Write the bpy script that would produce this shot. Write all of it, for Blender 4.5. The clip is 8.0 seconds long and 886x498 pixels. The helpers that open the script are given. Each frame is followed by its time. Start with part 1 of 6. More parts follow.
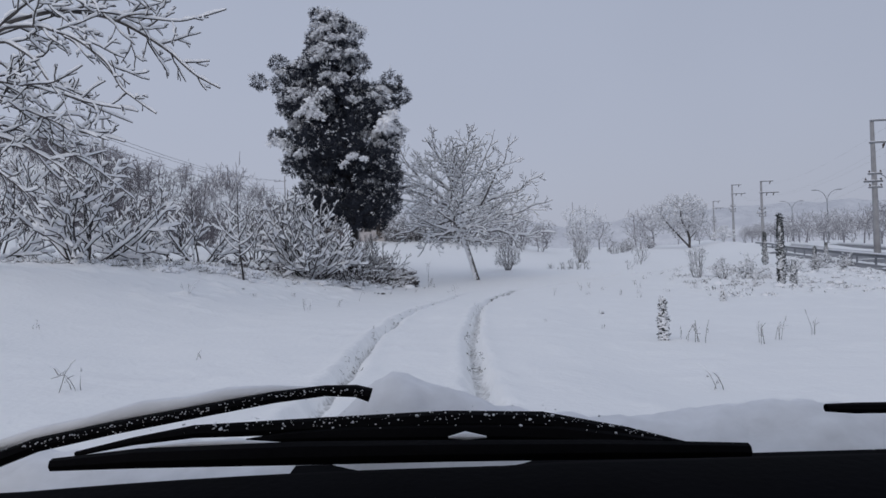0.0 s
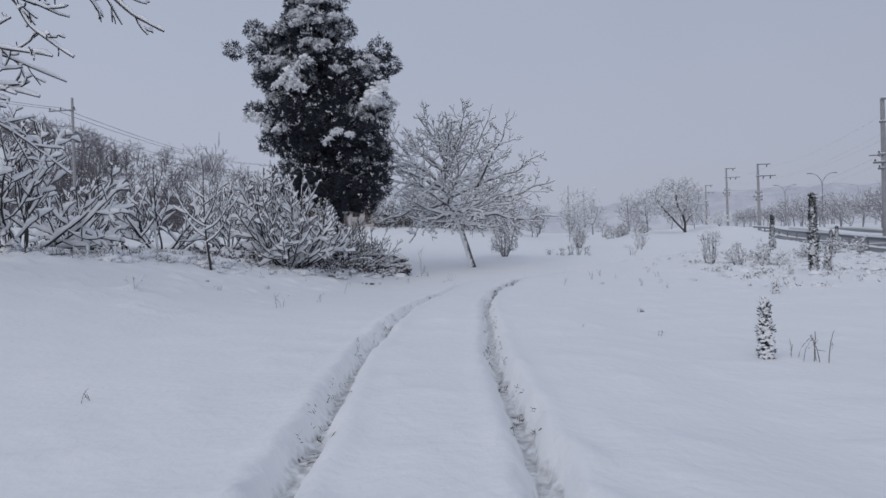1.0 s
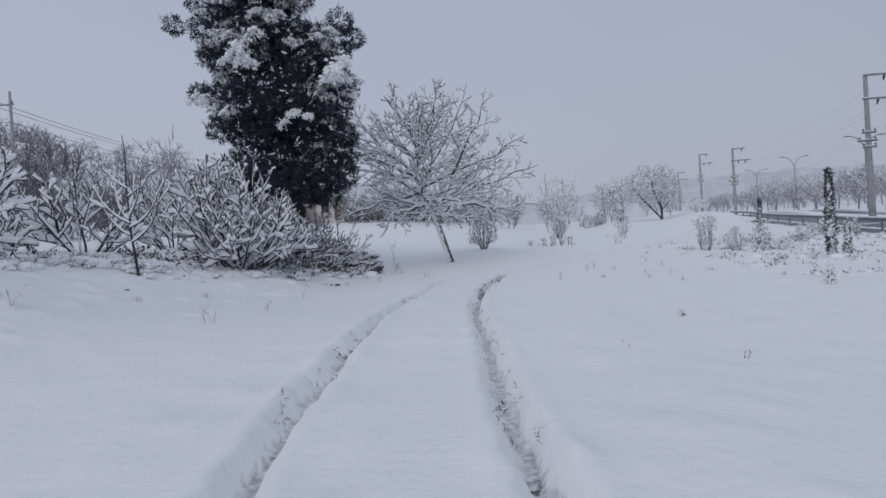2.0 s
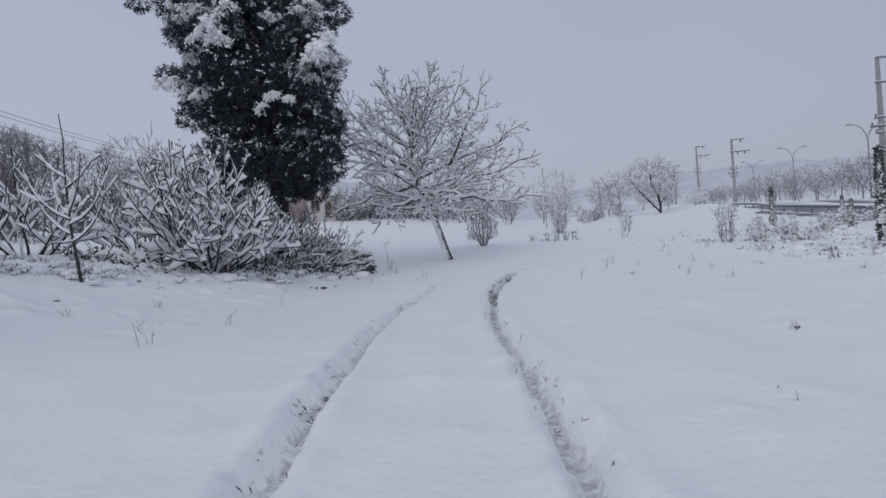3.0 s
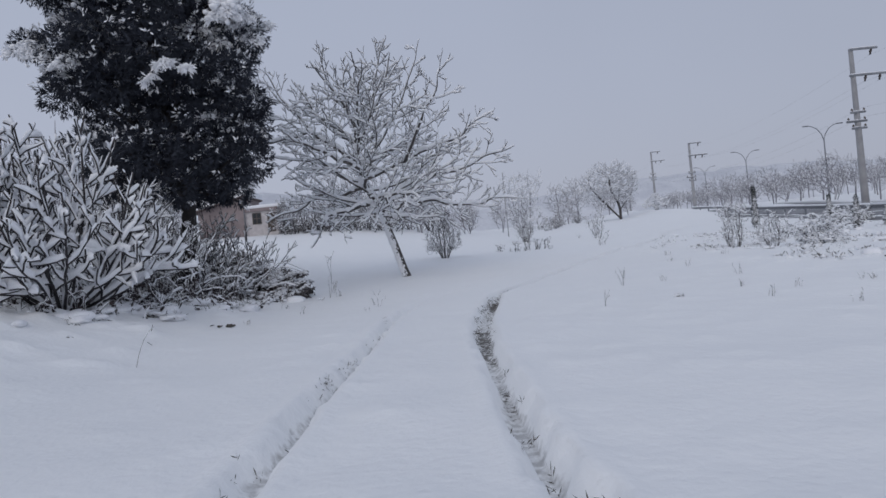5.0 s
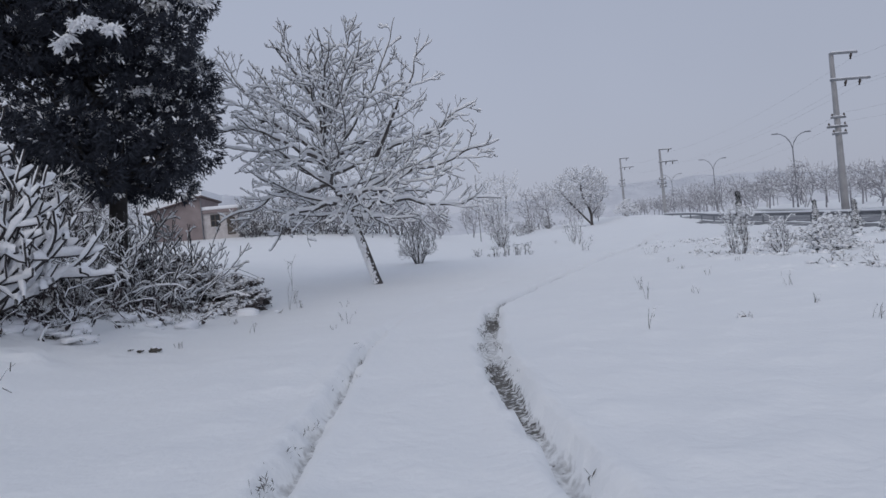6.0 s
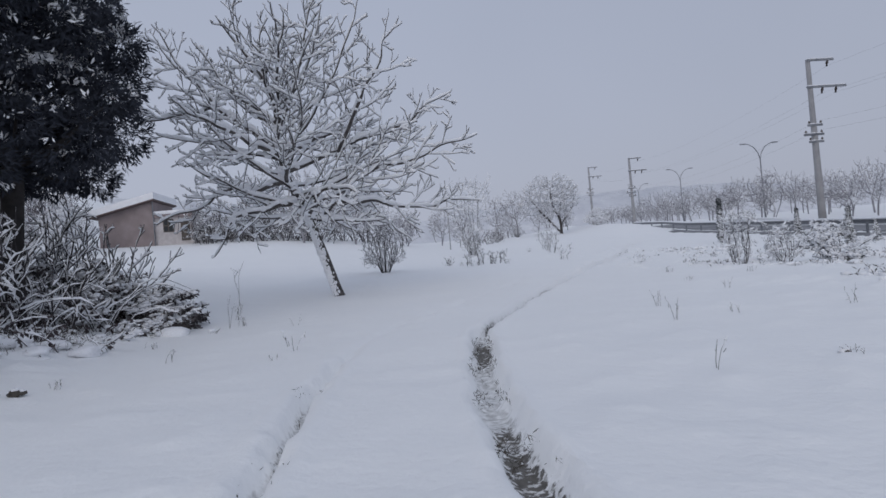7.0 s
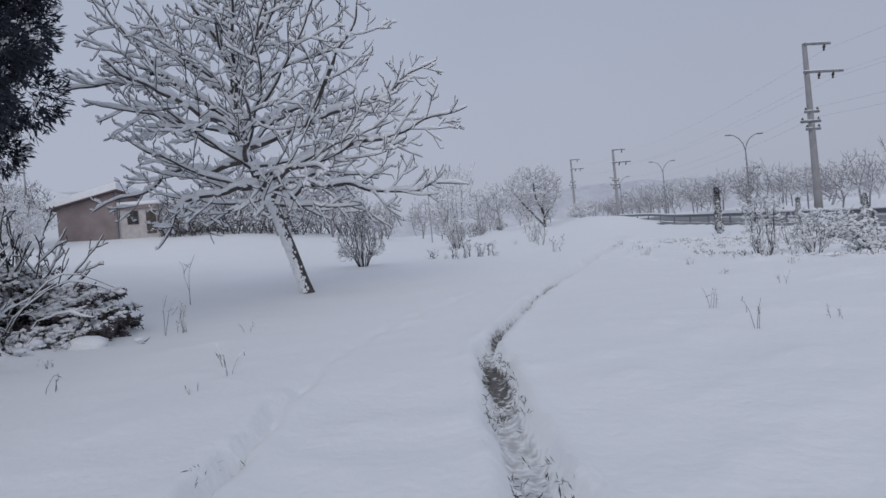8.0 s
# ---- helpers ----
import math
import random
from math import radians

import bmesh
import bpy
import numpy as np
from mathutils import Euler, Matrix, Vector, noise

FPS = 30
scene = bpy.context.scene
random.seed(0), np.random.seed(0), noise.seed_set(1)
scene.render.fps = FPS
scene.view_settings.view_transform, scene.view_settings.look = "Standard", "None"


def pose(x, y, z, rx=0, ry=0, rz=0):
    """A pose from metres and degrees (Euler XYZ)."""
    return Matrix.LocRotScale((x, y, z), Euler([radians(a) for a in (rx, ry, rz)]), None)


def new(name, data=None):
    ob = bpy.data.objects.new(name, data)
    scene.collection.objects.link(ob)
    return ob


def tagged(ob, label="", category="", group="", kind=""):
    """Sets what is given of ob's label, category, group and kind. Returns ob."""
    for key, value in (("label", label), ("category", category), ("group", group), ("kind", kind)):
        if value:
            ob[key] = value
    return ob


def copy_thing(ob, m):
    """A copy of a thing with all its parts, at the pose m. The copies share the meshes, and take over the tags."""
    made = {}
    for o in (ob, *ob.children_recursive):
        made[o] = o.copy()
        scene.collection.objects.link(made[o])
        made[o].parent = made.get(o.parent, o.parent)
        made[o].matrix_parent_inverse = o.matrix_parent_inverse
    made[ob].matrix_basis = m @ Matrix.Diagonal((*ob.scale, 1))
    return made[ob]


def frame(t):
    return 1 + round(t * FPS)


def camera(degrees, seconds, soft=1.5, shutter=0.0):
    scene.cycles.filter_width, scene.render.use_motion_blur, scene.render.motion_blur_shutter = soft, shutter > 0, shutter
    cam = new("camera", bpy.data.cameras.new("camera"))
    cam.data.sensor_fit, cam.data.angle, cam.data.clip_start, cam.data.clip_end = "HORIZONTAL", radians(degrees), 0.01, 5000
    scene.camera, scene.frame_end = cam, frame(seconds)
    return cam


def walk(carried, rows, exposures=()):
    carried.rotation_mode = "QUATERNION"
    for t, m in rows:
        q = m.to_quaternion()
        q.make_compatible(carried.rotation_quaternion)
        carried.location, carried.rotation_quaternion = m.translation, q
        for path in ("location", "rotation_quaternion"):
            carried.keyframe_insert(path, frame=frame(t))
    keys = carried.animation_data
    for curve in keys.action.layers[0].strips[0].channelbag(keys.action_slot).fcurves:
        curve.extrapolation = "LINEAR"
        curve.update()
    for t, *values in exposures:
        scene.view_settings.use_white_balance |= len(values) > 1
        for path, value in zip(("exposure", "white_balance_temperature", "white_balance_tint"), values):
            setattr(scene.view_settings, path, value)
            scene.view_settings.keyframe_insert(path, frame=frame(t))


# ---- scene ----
# ---------------------------------------------------------------- camera and its way
PATH = [
    (0, pose(1.756, -2.653, 1.061, 91.39, 1.59, 7.62)),
    (0.5, pose(1.486, -1.409, 1.091, 90.58, 2.19, 7.53)),
    (1, pose(1.19, -0.141, 1.097, 90.02, 1.82, 6.61)),
    (1.5, pose(1.029, 1.196, 1.079, 89.78, 3.35, 4.98)),
    (1.7, pose(0.961, 1.809, 1.075, 89.46, 3.46, 4.38)),
    (2.8, pose(0.554, 4.394, 0.966, 89.33, 3.67, 4.0)),
    (3, pose(0.475, 4.953, 0.979, 89.18, 4.47, 3.56)),
    (3.5, pose(0.358, 6.171, 0.986, 89.69, 5.36, 1.34)),
    (4, pose(0.211, 7.436, 1.009, 89.72, 4.83, 0.48)),
    (4.5, pose(0.104, 8.627, 1.015, 89.94, 4.97, -0.35)),
    (4.7, pose(0.16, 9.062, 1.012, 89.88, 5.57, -0.13)),
    (5.8, pose(-0.105, 11.781, 0.993, 90.01, 5.69, -3.43)),
    (6, pose(-0.163, 12.252, 1.012, 90.07, 5.44, -3.91)),
    (6.5, pose(-0.147, 13.501, 0.997, 90.5, 5.15, -4.95)),
    (7, pose(-0.118, 14.622, 0.991, 90.59, 5.15, -7.06)),
    (7.5, pose(-0.01, 15.856, 0.936, 90.2, 6.42, -8.91)),
    (8, pose(0.037, 17.01, 0.917, 89.87, 5.28, -8.96)),
]
cam = camera(72.0, 8.0, soft=1.55)
walk(cam, PATH)

# ---------------------------------------------------------------- overcast winter light
SUN_HIGH, SUN_TURN = radians(38), radians(200)
world = bpy.data.worlds.new("overcast_sky")
scene.world = world
world.use_nodes = True
nt = world.node_tree
nt.nodes.clear()
w_out = nt.nodes.new("ShaderNodeOutputWorld")
w_bg = nt.nodes.new("ShaderNodeBackground")
w_sky = nt.nodes.new("ShaderNodeTexSky")
w_sky.sky_type, w_sky.sun_disc = "NISHITA", False
w_sky.sun_elevation, w_sky.sun_rotation = SUN_HIGH, SUN_TURN
w_sky.dust_density, w_sky.air_density, w_sky.ozone_density = 6.0, 1.0, 1.0
w_gain = nt.nodes.new("ShaderNodeVectorMath")
w_gain.operation = "SCALE"
w_gain.inputs["Scale"].default_value = 0.10
w_geo = nt.nodes.new("ShaderNodeTexCoord")
w_sep = nt.nodes.new("ShaderNodeSeparateXYZ")
w_ramp = nt.nodes.new("ShaderNodeValToRGB")          # cloud deck, palest low over the fields
w_ramp.color_ramp.elements[0].position, w_ramp.color_ramp.elements[0].color = 0.0, (0.423, 0.451, 0.551, 1)
w_ramp.color_ramp.elements[1].position, w_ramp.color_ramp.elements[1].color = 0.75, (0.344, 0.393, 0.506, 1)
w_noise = nt.nodes.new("ShaderNodeTexNoise")
w_noise.inputs["Scale"].default_value, w_noise.inputs["Detail"].default_value = 1.6, 3.0
w_cloud = nt.nodes.new("ShaderNodeMapRange")
w_cloud.inputs["To Min"].default_value, w_cloud.inputs["To Max"].default_value = 0.93, 1.07
w_mul = nt.nodes.new("ShaderNodeVectorMath")
w_mul.operation = "SCALE"
w_mix = nt.nodes.new("ShaderNodeMix")
w_mix.data_type, w_mix.inputs["Factor"].default_value = "RGBA", 0.9
nt.links.new(w_geo.outputs["Generated"], w_sep.inputs[0])
nt.links.new(w_geo.outputs["Generated"], w_noise.inputs["Vector"])
nt.links.new(w_sep.outputs["Z"], w_ramp.inputs["Fac"])
nt.links.new(w_noise.outputs["Fac"], w_cloud.inputs["Value"])
nt.links.new(w_ramp.outputs["Color"], w_mul.inputs[0])
w_side = nt.nodes.new("ShaderNodeMath")              # the deck thins towards the hidden sun, behind and to the west
w_side.operation = "MULTIPLY_ADD"
w_side.inputs[1].default_value = -0.09
nt.links.new(w_sep.outputs["X"], w_side.inputs[0])
nt.links.new(w_cloud.outputs["Result"], w_side.inputs[2])
nt.links.new(w_side.outputs[0], w_mul.inputs["Scale"])
nt.links.new(w_sky.outputs["Color"], w_gain.inputs[0])
nt.links.new(w_gain.outputs["Vector"], w_mix.inputs["A"])
nt.links.new(w_mul.outputs["Vector"], w_mix.inputs["B"])
nt.links.new(w_mix.outputs["Result"], w_bg.inputs["Color"])
nt.links.new(w_bg.outputs["Background"], w_out.inputs["Surface"])
w_bg.inputs["Strength"].default_value = 1.04

sun_data = bpy.data.lights.new("sun", "SUN")
sun_data.energy, sun_data.angle, sun_data.color = 0.5, radians(60), (1.0, 0.98, 0.97)
sun = new("sun", sun_data)
sun.rotation_euler = (radians(90) - SUN_HIGH, 0, radians(180) - SUN_TURN)


# ---------------------------------------------------------------- materials
def material(name, colour, second=None, scale=6.0, rough=0.8, bump=0.2, fine=40.0, metal=0.0, spread=0.12, depth=0.01, shine=0.5, top_snow=None):
    """Principled surface with two scales of colour variation and relief; second: the colour of its stains."""
    m = bpy.data.materials.new(name)
    m.use_nodes = True
    t = m.node_tree
    b = t.nodes["Principled BSDF"]
    co = t.nodes.new("ShaderNodeTexCoord")
    big, small = t.nodes.new("ShaderNodeTexNoise"), t.nodes.new("ShaderNodeTexNoise")
    big.inputs["Scale"].default_value, big.inputs["Detail"].default_value = scale, 4
    small.inputs["Scale"].default_value, small.inputs["Detail"].default_value = fine, 6
    ramp = t.nodes.new("ShaderNodeValToRGB")
    ramp.color_ramp.elements[0].position, ramp.color_ramp.elements[1].position = 0.35, 0.68
    ramp.color_ramp.elements[0].color = (*(second or [c * 0.75 for c in colour]), 1)
    ramp.color_ramp.elements[1].color = (*colour, 1)
    info = t.nodes.new("ShaderNodeObjectInfo")
    hsv = t.nodes.new("ShaderNodeHueSaturation")
    val = t.nodes.new("ShaderNodeMath")
    val.operation = "MULTIPLY_ADD"
    val.inputs[1].default_value, val.inputs[2].default_value = 2 * spread, 1 - spread
    grain = t.nodes.new("ShaderNodeMath")
    grain.operation = "MULTIPLY_ADD"
    grain.inputs[1].default_value, grain.inputs[2].default_value = 0.25, -0.125
    add = t.nodes.new("ShaderNodeMath")
    for n in (big, small):
        t.links.new(co.outputs["Object"], n.inputs["Vector"])
    t.links.new(big.outputs["Fac"], ramp.inputs["Fac"])
    t.links.new(info.outputs["Random"], val.inputs[0])
    t.links.new(small.outputs["Fac"], grain.inputs[0])
    t.links.new(val.outputs[0], add.inputs[0])
    t.links.new(grain.outputs[0], add.inputs[1])
    t.links.new(add.outputs[0], hsv.inputs["Value"])
    t.links.new(ramp.outputs["Color"], hsv.inputs["Color"])
    colour_out = hsv.outputs["Color"]
    if top_snow is not None:                      # snow caught on the upper sides
        geo, sep, cap, mx = (t.nodes.new(n) for n in ("ShaderNodeNewGeometry", "ShaderNodeSeparateXYZ", "ShaderNodeMapRange", "ShaderNodeMix"))
        cap.inputs["From Min"].default_value, cap.inputs["From Max"].default_value = top_snow, top_snow + 0.25
        mx.data_type = "RGBA"
        mx.inputs["B"].default_value = (0.88, 0.89, 0.91, 1)
        t.links.new(geo.outputs["Normal"], sep.inputs[0])
        t.links.new(sep.outputs["Z"], cap.inputs["Value"])
        t.links.new(cap.outputs["Result"], mx.inputs["Factor"])
        t.links.new(colour_out, mx.inputs["A"])
        colour_out = mx.outputs["Result"]
    t.links.new(colour_out, b.inputs["Base Color"])
    b.inputs["Specular IOR Level"].default_value = shine
    b.inputs["Roughness"].default_value, b.inputs["Metallic"].default_value = rough, metal
    if bump:
        bp = t.nodes.new("ShaderNodeBump")
        bp.inputs["Strength"].default_value, bp.inputs["Distance"].default_value = bump, depth
        t.links.new(small.outputs["Fac"], bp.inputs["Height"])
        t.links.new(bp.outputs["Normal"], b.inputs["Normal"])
    return m


SNOW = material("snow", (0.90, 0.91, 0.92), (0.86, 0.87, 0.89), 0.8, 0.75, 0.35, 9.0, spread=0.02, depth=0.03)
SNOW_CLUMP = material("clinging_snow", (0.90, 0.91, 0.93), (0.84, 0.85, 0.88), 3.0, 0.75, 0.4, 30.0, spread=0.03)
def ground_material():
    """Fresh snow; where wheels have gone (two masks) slush and wet soil show in flecks, darkened for the ruts' shade.
    """
    m = bpy.data.materials.new("snow_field")
    m.use_nodes = True
    t = m.node_tree
    b = t.nodes["Principled BSDF"]
    co = t.nodes.new("ShaderNodeTexCoord")

    def noise_at(scale, detail=5):
        n = t.nodes.new("ShaderNodeTexNoise")
        n.inputs["Scale"].default_value, n.inputs["Detail"].default_value = scale, detail
        t.links.new(co.outputs["Object"], n.inputs["Vector"])
        return n

    def flecks(mask, scale, low, high):
        a, n = t.nodes.new("ShaderNodeAttribute"), noise_at(scale)
        a.attribute_name = mask
        k = t.nodes.new("ShaderNodeMath")
        k.operation = "MULTIPLY"
        r = t.nodes.new("ShaderNodeMapRange")
        r.inputs["From Min"].default_value, r.inputs["From Max"].default_value = low, high
        t.links.new(a.outputs["Fac"], k.inputs[0])
        t.links.new(n.outputs["Fac"], k.inputs[1])
        t.links.new(k.outputs[0], r.inputs["Value"])
        return r

    def mix(f, a, b_):
        x = t.nodes.new("ShaderNodeMix")
        x.data_type = "RGBA"
        t.links.new(f, x.inputs["Factor"])
        for key, c in (("A", a), ("B", b_)):
            if isinstance(c, tuple):
                x.inputs[key].default_value = (*c, 1)
            else:
                t.links.new(c, x.inputs[key])
        return x.outputs["Result"]
    wide, fine = noise_at(0.5), noise_at(11.0, 8)
    snow = mix(wide.outputs["Fac"], (0.88, 0.89, 0.90), (0.92, 0.93, 0.935))
    soil = mix(noise_at(22).outputs["Fac"], (0.05, 0.047, 0.044), (0.21, 0.198, 0.18))
    # grey of the slush, deepened to hold the shade inside the ruts
    trodden_shade = mix(flecks("trodden_shade", 16, 0.32, 0.62).outputs["Result"], snow, (0.50, 0.50, 0.50))
    bared = mix(flecks("bared", 20, 0.40, 0.50).outputs["Result"], trodden_shade, soil)
    t.links.new(bared, b.inputs["Base Color"])
    b.inputs["Roughness"].default_value, b.inputs["Specular IOR Level"].default_value = 0.7, 0.3
    bp = t.nodes.new("ShaderNodeBump")
    bp.inputs["Strength"].default_value, bp.inputs["Distance"].default_value = 0.45, 0.035
    t.links.new(fine.outputs["Fac"], bp.inputs["Height"])
    t.links.new(bp.outputs["Normal"], b.inputs["Normal"])
    return m


SNOW_FIELD = ground_material()
SOIL = material("wet_soil_and_grass", (0.09, 0.082, 0.07), (0.04, 0.037, 0.033), 14.0, 0.85, 0.8, 60.0, depth=0.02)
BARK = material("walnut_bark", (0.115, 0.105, 0.10), (0.055, 0.05, 0.05), 5.0, 0.9, 0.7, 35.0)
TWIG = material("dark_twig_bark", (0.055, 0.049, 0.048), (0.028, 0.025, 0.026), 6.0, 0.85, 0.2, 40.0)
FIG_BARK = material("fig_bark", (0.055, 0.050, 0.052), (0.028, 0.025, 0.027), 5.0, 0.85, 0.3, 40.0)
NEEDLE = material("conifer_foliage", (0.048, 0.055, 0.072), (0.026, 0.030, 0.042), 2.5, 0.8, 0.0, 25.0, spread=0.05, shine=0.25)
CYPRESS = material("young_cypress_foliage", (0.07, 0.08, 0.082), (0.035, 0.042, 0.044), 4.0, 0.7, 0.0, 30.0)
BRUSH = material("withered_brush", (0.13, 0.115, 0.115), (0.06, 0.054, 0.055), 4.0, 0.9, 0.2, 30.0)
WEED = material("dry_weed", (0.095, 0.08, 0.064), (0.045, 0.04, 0.034), 8.0, 0.9, 0.0, 30.0)
CONCRETE = material("weathered_concrete", (0.38, 0.38, 0.39), (0.29, 0.29, 0.30), 1.2, 0.85, 0.3, 25.0)
STEEL = material("galvanised_steel", (0.30, 0.31, 0.33), (0.20, 0.21, 0.23), 2.0, 0.45, 0.1, 30.0, metal=0.6)
CERAMIC = material("brown_insulator", (0.06, 0.045, 0.04), None, 5.0, 0.3, 0.0, 30.0)
WIRE = material("wire", (0.05, 0.05, 0.055), None, 5.0, 0.5, 0.0, 30.0)
ASPHALT = material("wet_asphalt", (0.20, 0.203, 0.215), (0.11, 0.112, 0.12), 0.4, 0.45, 0.3, 60.0)
# red-brown plaster, its colour brightened to carry the haze before the house
PLASTER = material("hazed_red_plaster", (0.34, 0.285, 0.283), (0.24, 0.198, 0.198), 0.7, 0.9, 0.2, 30.0)
WOOD_DARK = material("weathered_wood", (0.14, 0.115, 0.10), (0.08, 0.068, 0.06), 3.0, 0.85, 0.4, 40.0)
WHITE_PAINT = material("aged_white_paint", (0.58, 0.55, 0.55), (0.46, 0.43, 0.43), 3.0, 0.6, 0.1, 30.0)
GLASS_DARK = material("dim_window_glass", (0.03, 0.035, 0.04), None, 2.0, 0.15, 0.0, 30.0)
TILE = material("roof_tile", (0.12, 0.085, 0.08), (0.08, 0.06, 0.058), 3.0, 0.85, 0.3, 20.0)
WOOD_TWIG = material("bare_wood_twigs", (0.17, 0.155, 0.17), (0.10, 0.092, 0.103), 1.0, 0.9, 0.0, 30.0, top_snow=0.68)
CONIFER_BARK = material("dark_conifer_bark", (0.045, 0.04, 0.04), (0.022, 0.02, 0.02), 5.0, 0.95, 0.7, 30.0)
RUBBER = material("black_rubber", (0.006, 0.006, 0.007), (0.004, 0.004, 0.005), 9.0, 0.85, 0.2, 80.0, shine=0.08)
PLASTIC = material("black_grained_plastic", (0.004, 0.004, 0.006), (0.003, 0.003, 0.004), 9.0, 0.9, 0.3, 120.0, depth=0.002, shine=0.05)
CAR_PAINT = material("dark_car_paint", (0.03, 0.033, 0.04), (0.025, 0.028, 0.034), 2.0, 0.35, 0.0, 60.0)
# far woods: distance haze is put into the base colour, close to the sky's
HAZED_WOOD = material("hazed_wooded_slope", (0.76, 0.77, 0.80), (0.64, 0.65, 0.69), 0.11, 0.95, 0.0, 0.6, spread=0.0)
# snow on the upper sides; the base colour is lightened for distance haze
FAR_TWIG = material("hazed_frosted_twigs", (0.34, 0.335, 0.355), (0.22, 0.215, 0.235), 1.0, 0.9, 0.0, 30.0, top_snow=0.1)


# ---------------------------------------------------------------- building helpers
def mesh(name, verts, faces, mat, smooth=False):
    me = bpy.data.meshes.new(name)
    me.from_pydata([tuple(map(float, v)) for v in verts] if not isinstance(verts, np.ndarray) else verts.tolist(), [], faces if isinstance(faces, list) else faces.tolist())
    me.materials.append(mat)
    if smooth:
        me.polygons.foreach_set("use_smooth", [True] * len(me.polygons))
    return me


def part(name, geo, mat, parent, label="", smooth=False, kind=""):
    """One mesh object under a thing; geo: a bmesh or (verts, faces)."""
    if isinstance(geo, bmesh.types.BMesh):
        me = bpy.data.meshes.new(name)
        geo.to_mesh(me)
        geo.free()
        me.materials.append(mat)
        if smooth:
            me.polygons.foreach_set("use_smooth", [True] * len(me.polygons))
    else:
        me = mesh(name, geo[0], geo[1], mat, smooth)
    ob = new(name, me)
    ob.parent = parent
    return tagged(ob, label, kind=kind)


def thing(name, at, label, category, group="", turn=0.0):
    ob = new(name)
    ob.empty_display_size = 0.2
    ob.matrix_basis = pose(*at, 0, 0, turn)
    return tagged(ob, label, category, group)


def block(size, at=(0, 0, 0), bevel=0.0, turn=None):
    bm = bmesh.new()
    bmesh.ops.create_cube(bm, size=1)
    bmesh.ops.scale(bm, vec=size, verts=bm.verts)
    if bevel:
        bmesh.ops.bevel(bm, geom=bm.edges[:], offset=bevel, segments=2, affect="EDGES")
    if turn:
        bmesh.ops.transform(bm, matrix=turn, verts=bm.verts)
    bmesh.ops.translate(bm, vec=at, verts=bm.verts)
    return bm


def merge(*geos):
    vs, fs, n = [], [], 0
    for v, f in geos:
        v = np.asarray(v, float)
        vs.append(v)
        fs += [tuple(int(i) + n for i in q) for q in f]
        n += len(v)
    return np.concatenate(vs) if vs else np.zeros((0, 3)), fs


def tubes(chains, sides):
    """Tapered round tubes along chains of (points, radii)."""
    groups = {}
    for p, r in chains:
        groups.setdefault(len(p), []).append((p, r))
    vs, fs, base = [], [], 0
    ang = np.arange(sides) * 2 * np.pi / sides
    for n, items in groups.items():
        P = np.array([i[0] for i in items])
        Rr = np.array([i[1] for i in items])
        T = np.gradient(P, axis=1)
        T /= np.linalg.norm(T, axis=2, keepdims=True) + 1e-9
        ref = np.where(np.abs(T[..., 2:3]) > 0.9, np.array([1.0, 0, 0]), np.array([0, 0, 1.0]))
        A = np.cross(T, ref)
        A /= np.linalg.norm(A, axis=2, keepdims=True) + 1e-9
        B = np.cross(A, T)
        V = P[:, :, None] + Rr[:, :, None, None] * (A[:, :, None] * np.cos(ang)[:, None] + B[:, :, None] * np.sin(ang)[:, None])
        c = len(items)
        idx = base + np.arange(c * n * sides).reshape(c, n, sides)
        nxt = np.roll(idx, -1, axis=2)
        fs.append(np.stack([idx[:, :-1], nxt[:, :-1], nxt[:, 1:], idx[:, 1:]], -1).reshape(-1, 4))
        vs.append(V.reshape(-1, 3))
        base += c * n * sides
    return np.concatenate(vs), np.concatenate(fs).tolist()


def snow_on(chains, thick, more, rng, gaps=0.25, most=0.2, sit=0.25, tall=0.95):
    """Snow lying along the upper side of chains: thick for a thin twig, growing by more with its radius."""
    groups = {}
    for p, r in chains:
        groups.setdefault(len(p), []).append((p, r))
    vs, fs, base = [], [], 0
    ang = np.radians([-25, 35, 90, 145, 205])
    for n, items in groups.items():
        P = np.array([i[0] for i in items])
        Rr = np.array([i[1] for i in items])
        T = np.gradient(P, axis=1)
        T /= np.linalg.norm(T, axis=2, keepdims=True) + 1e-9
        flat = np.sqrt(np.clip(1 - T[..., 2] ** 2, 0, 1))
        lump = rng.uniform(0.55, 1.35, P.shape[:2]) * np.where(rng.random(P.shape[:2]) < gaps, 0.25, 1)
        s = np.minimum((thick + more * Rr), most) * np.clip(flat * 1.25 - 0.2, 0.05, 1) * lump
        s[:, 0] *= 0.5
        s[:, -1] *= 0.5
        A = np.cross(T, np.array([0.0, 0, 1]))
        A /= np.linalg.norm(A, axis=2, keepdims=True) + 1e-9
        B = np.cross(A, T)
        ctr = P + B * (Rr * 0.6 + s * sit)[..., None]
        V = ctr[:, :, None] + s[:, :, None, None] * (A[:, :, None] * np.cos(ang)[:, None] + tall * B[:, :, None] * np.sin(ang)[:, None])
        c, k = len(items), len(ang)
        idx = base + np.arange(c * n * k).reshape(c, n, k)
        nxt = np.roll(idx, -1, axis=2)
        fs.append(np.stack([idx[:, :-1], nxt[:, :-1], nxt[:, 1:], idx[:, 1:]], -1).reshape(-1, 4))
        vs.append(V.reshape(-1, 3))
        base += c * n * k
    return np.concatenate(vs), np.concatenate(fs).tolist()


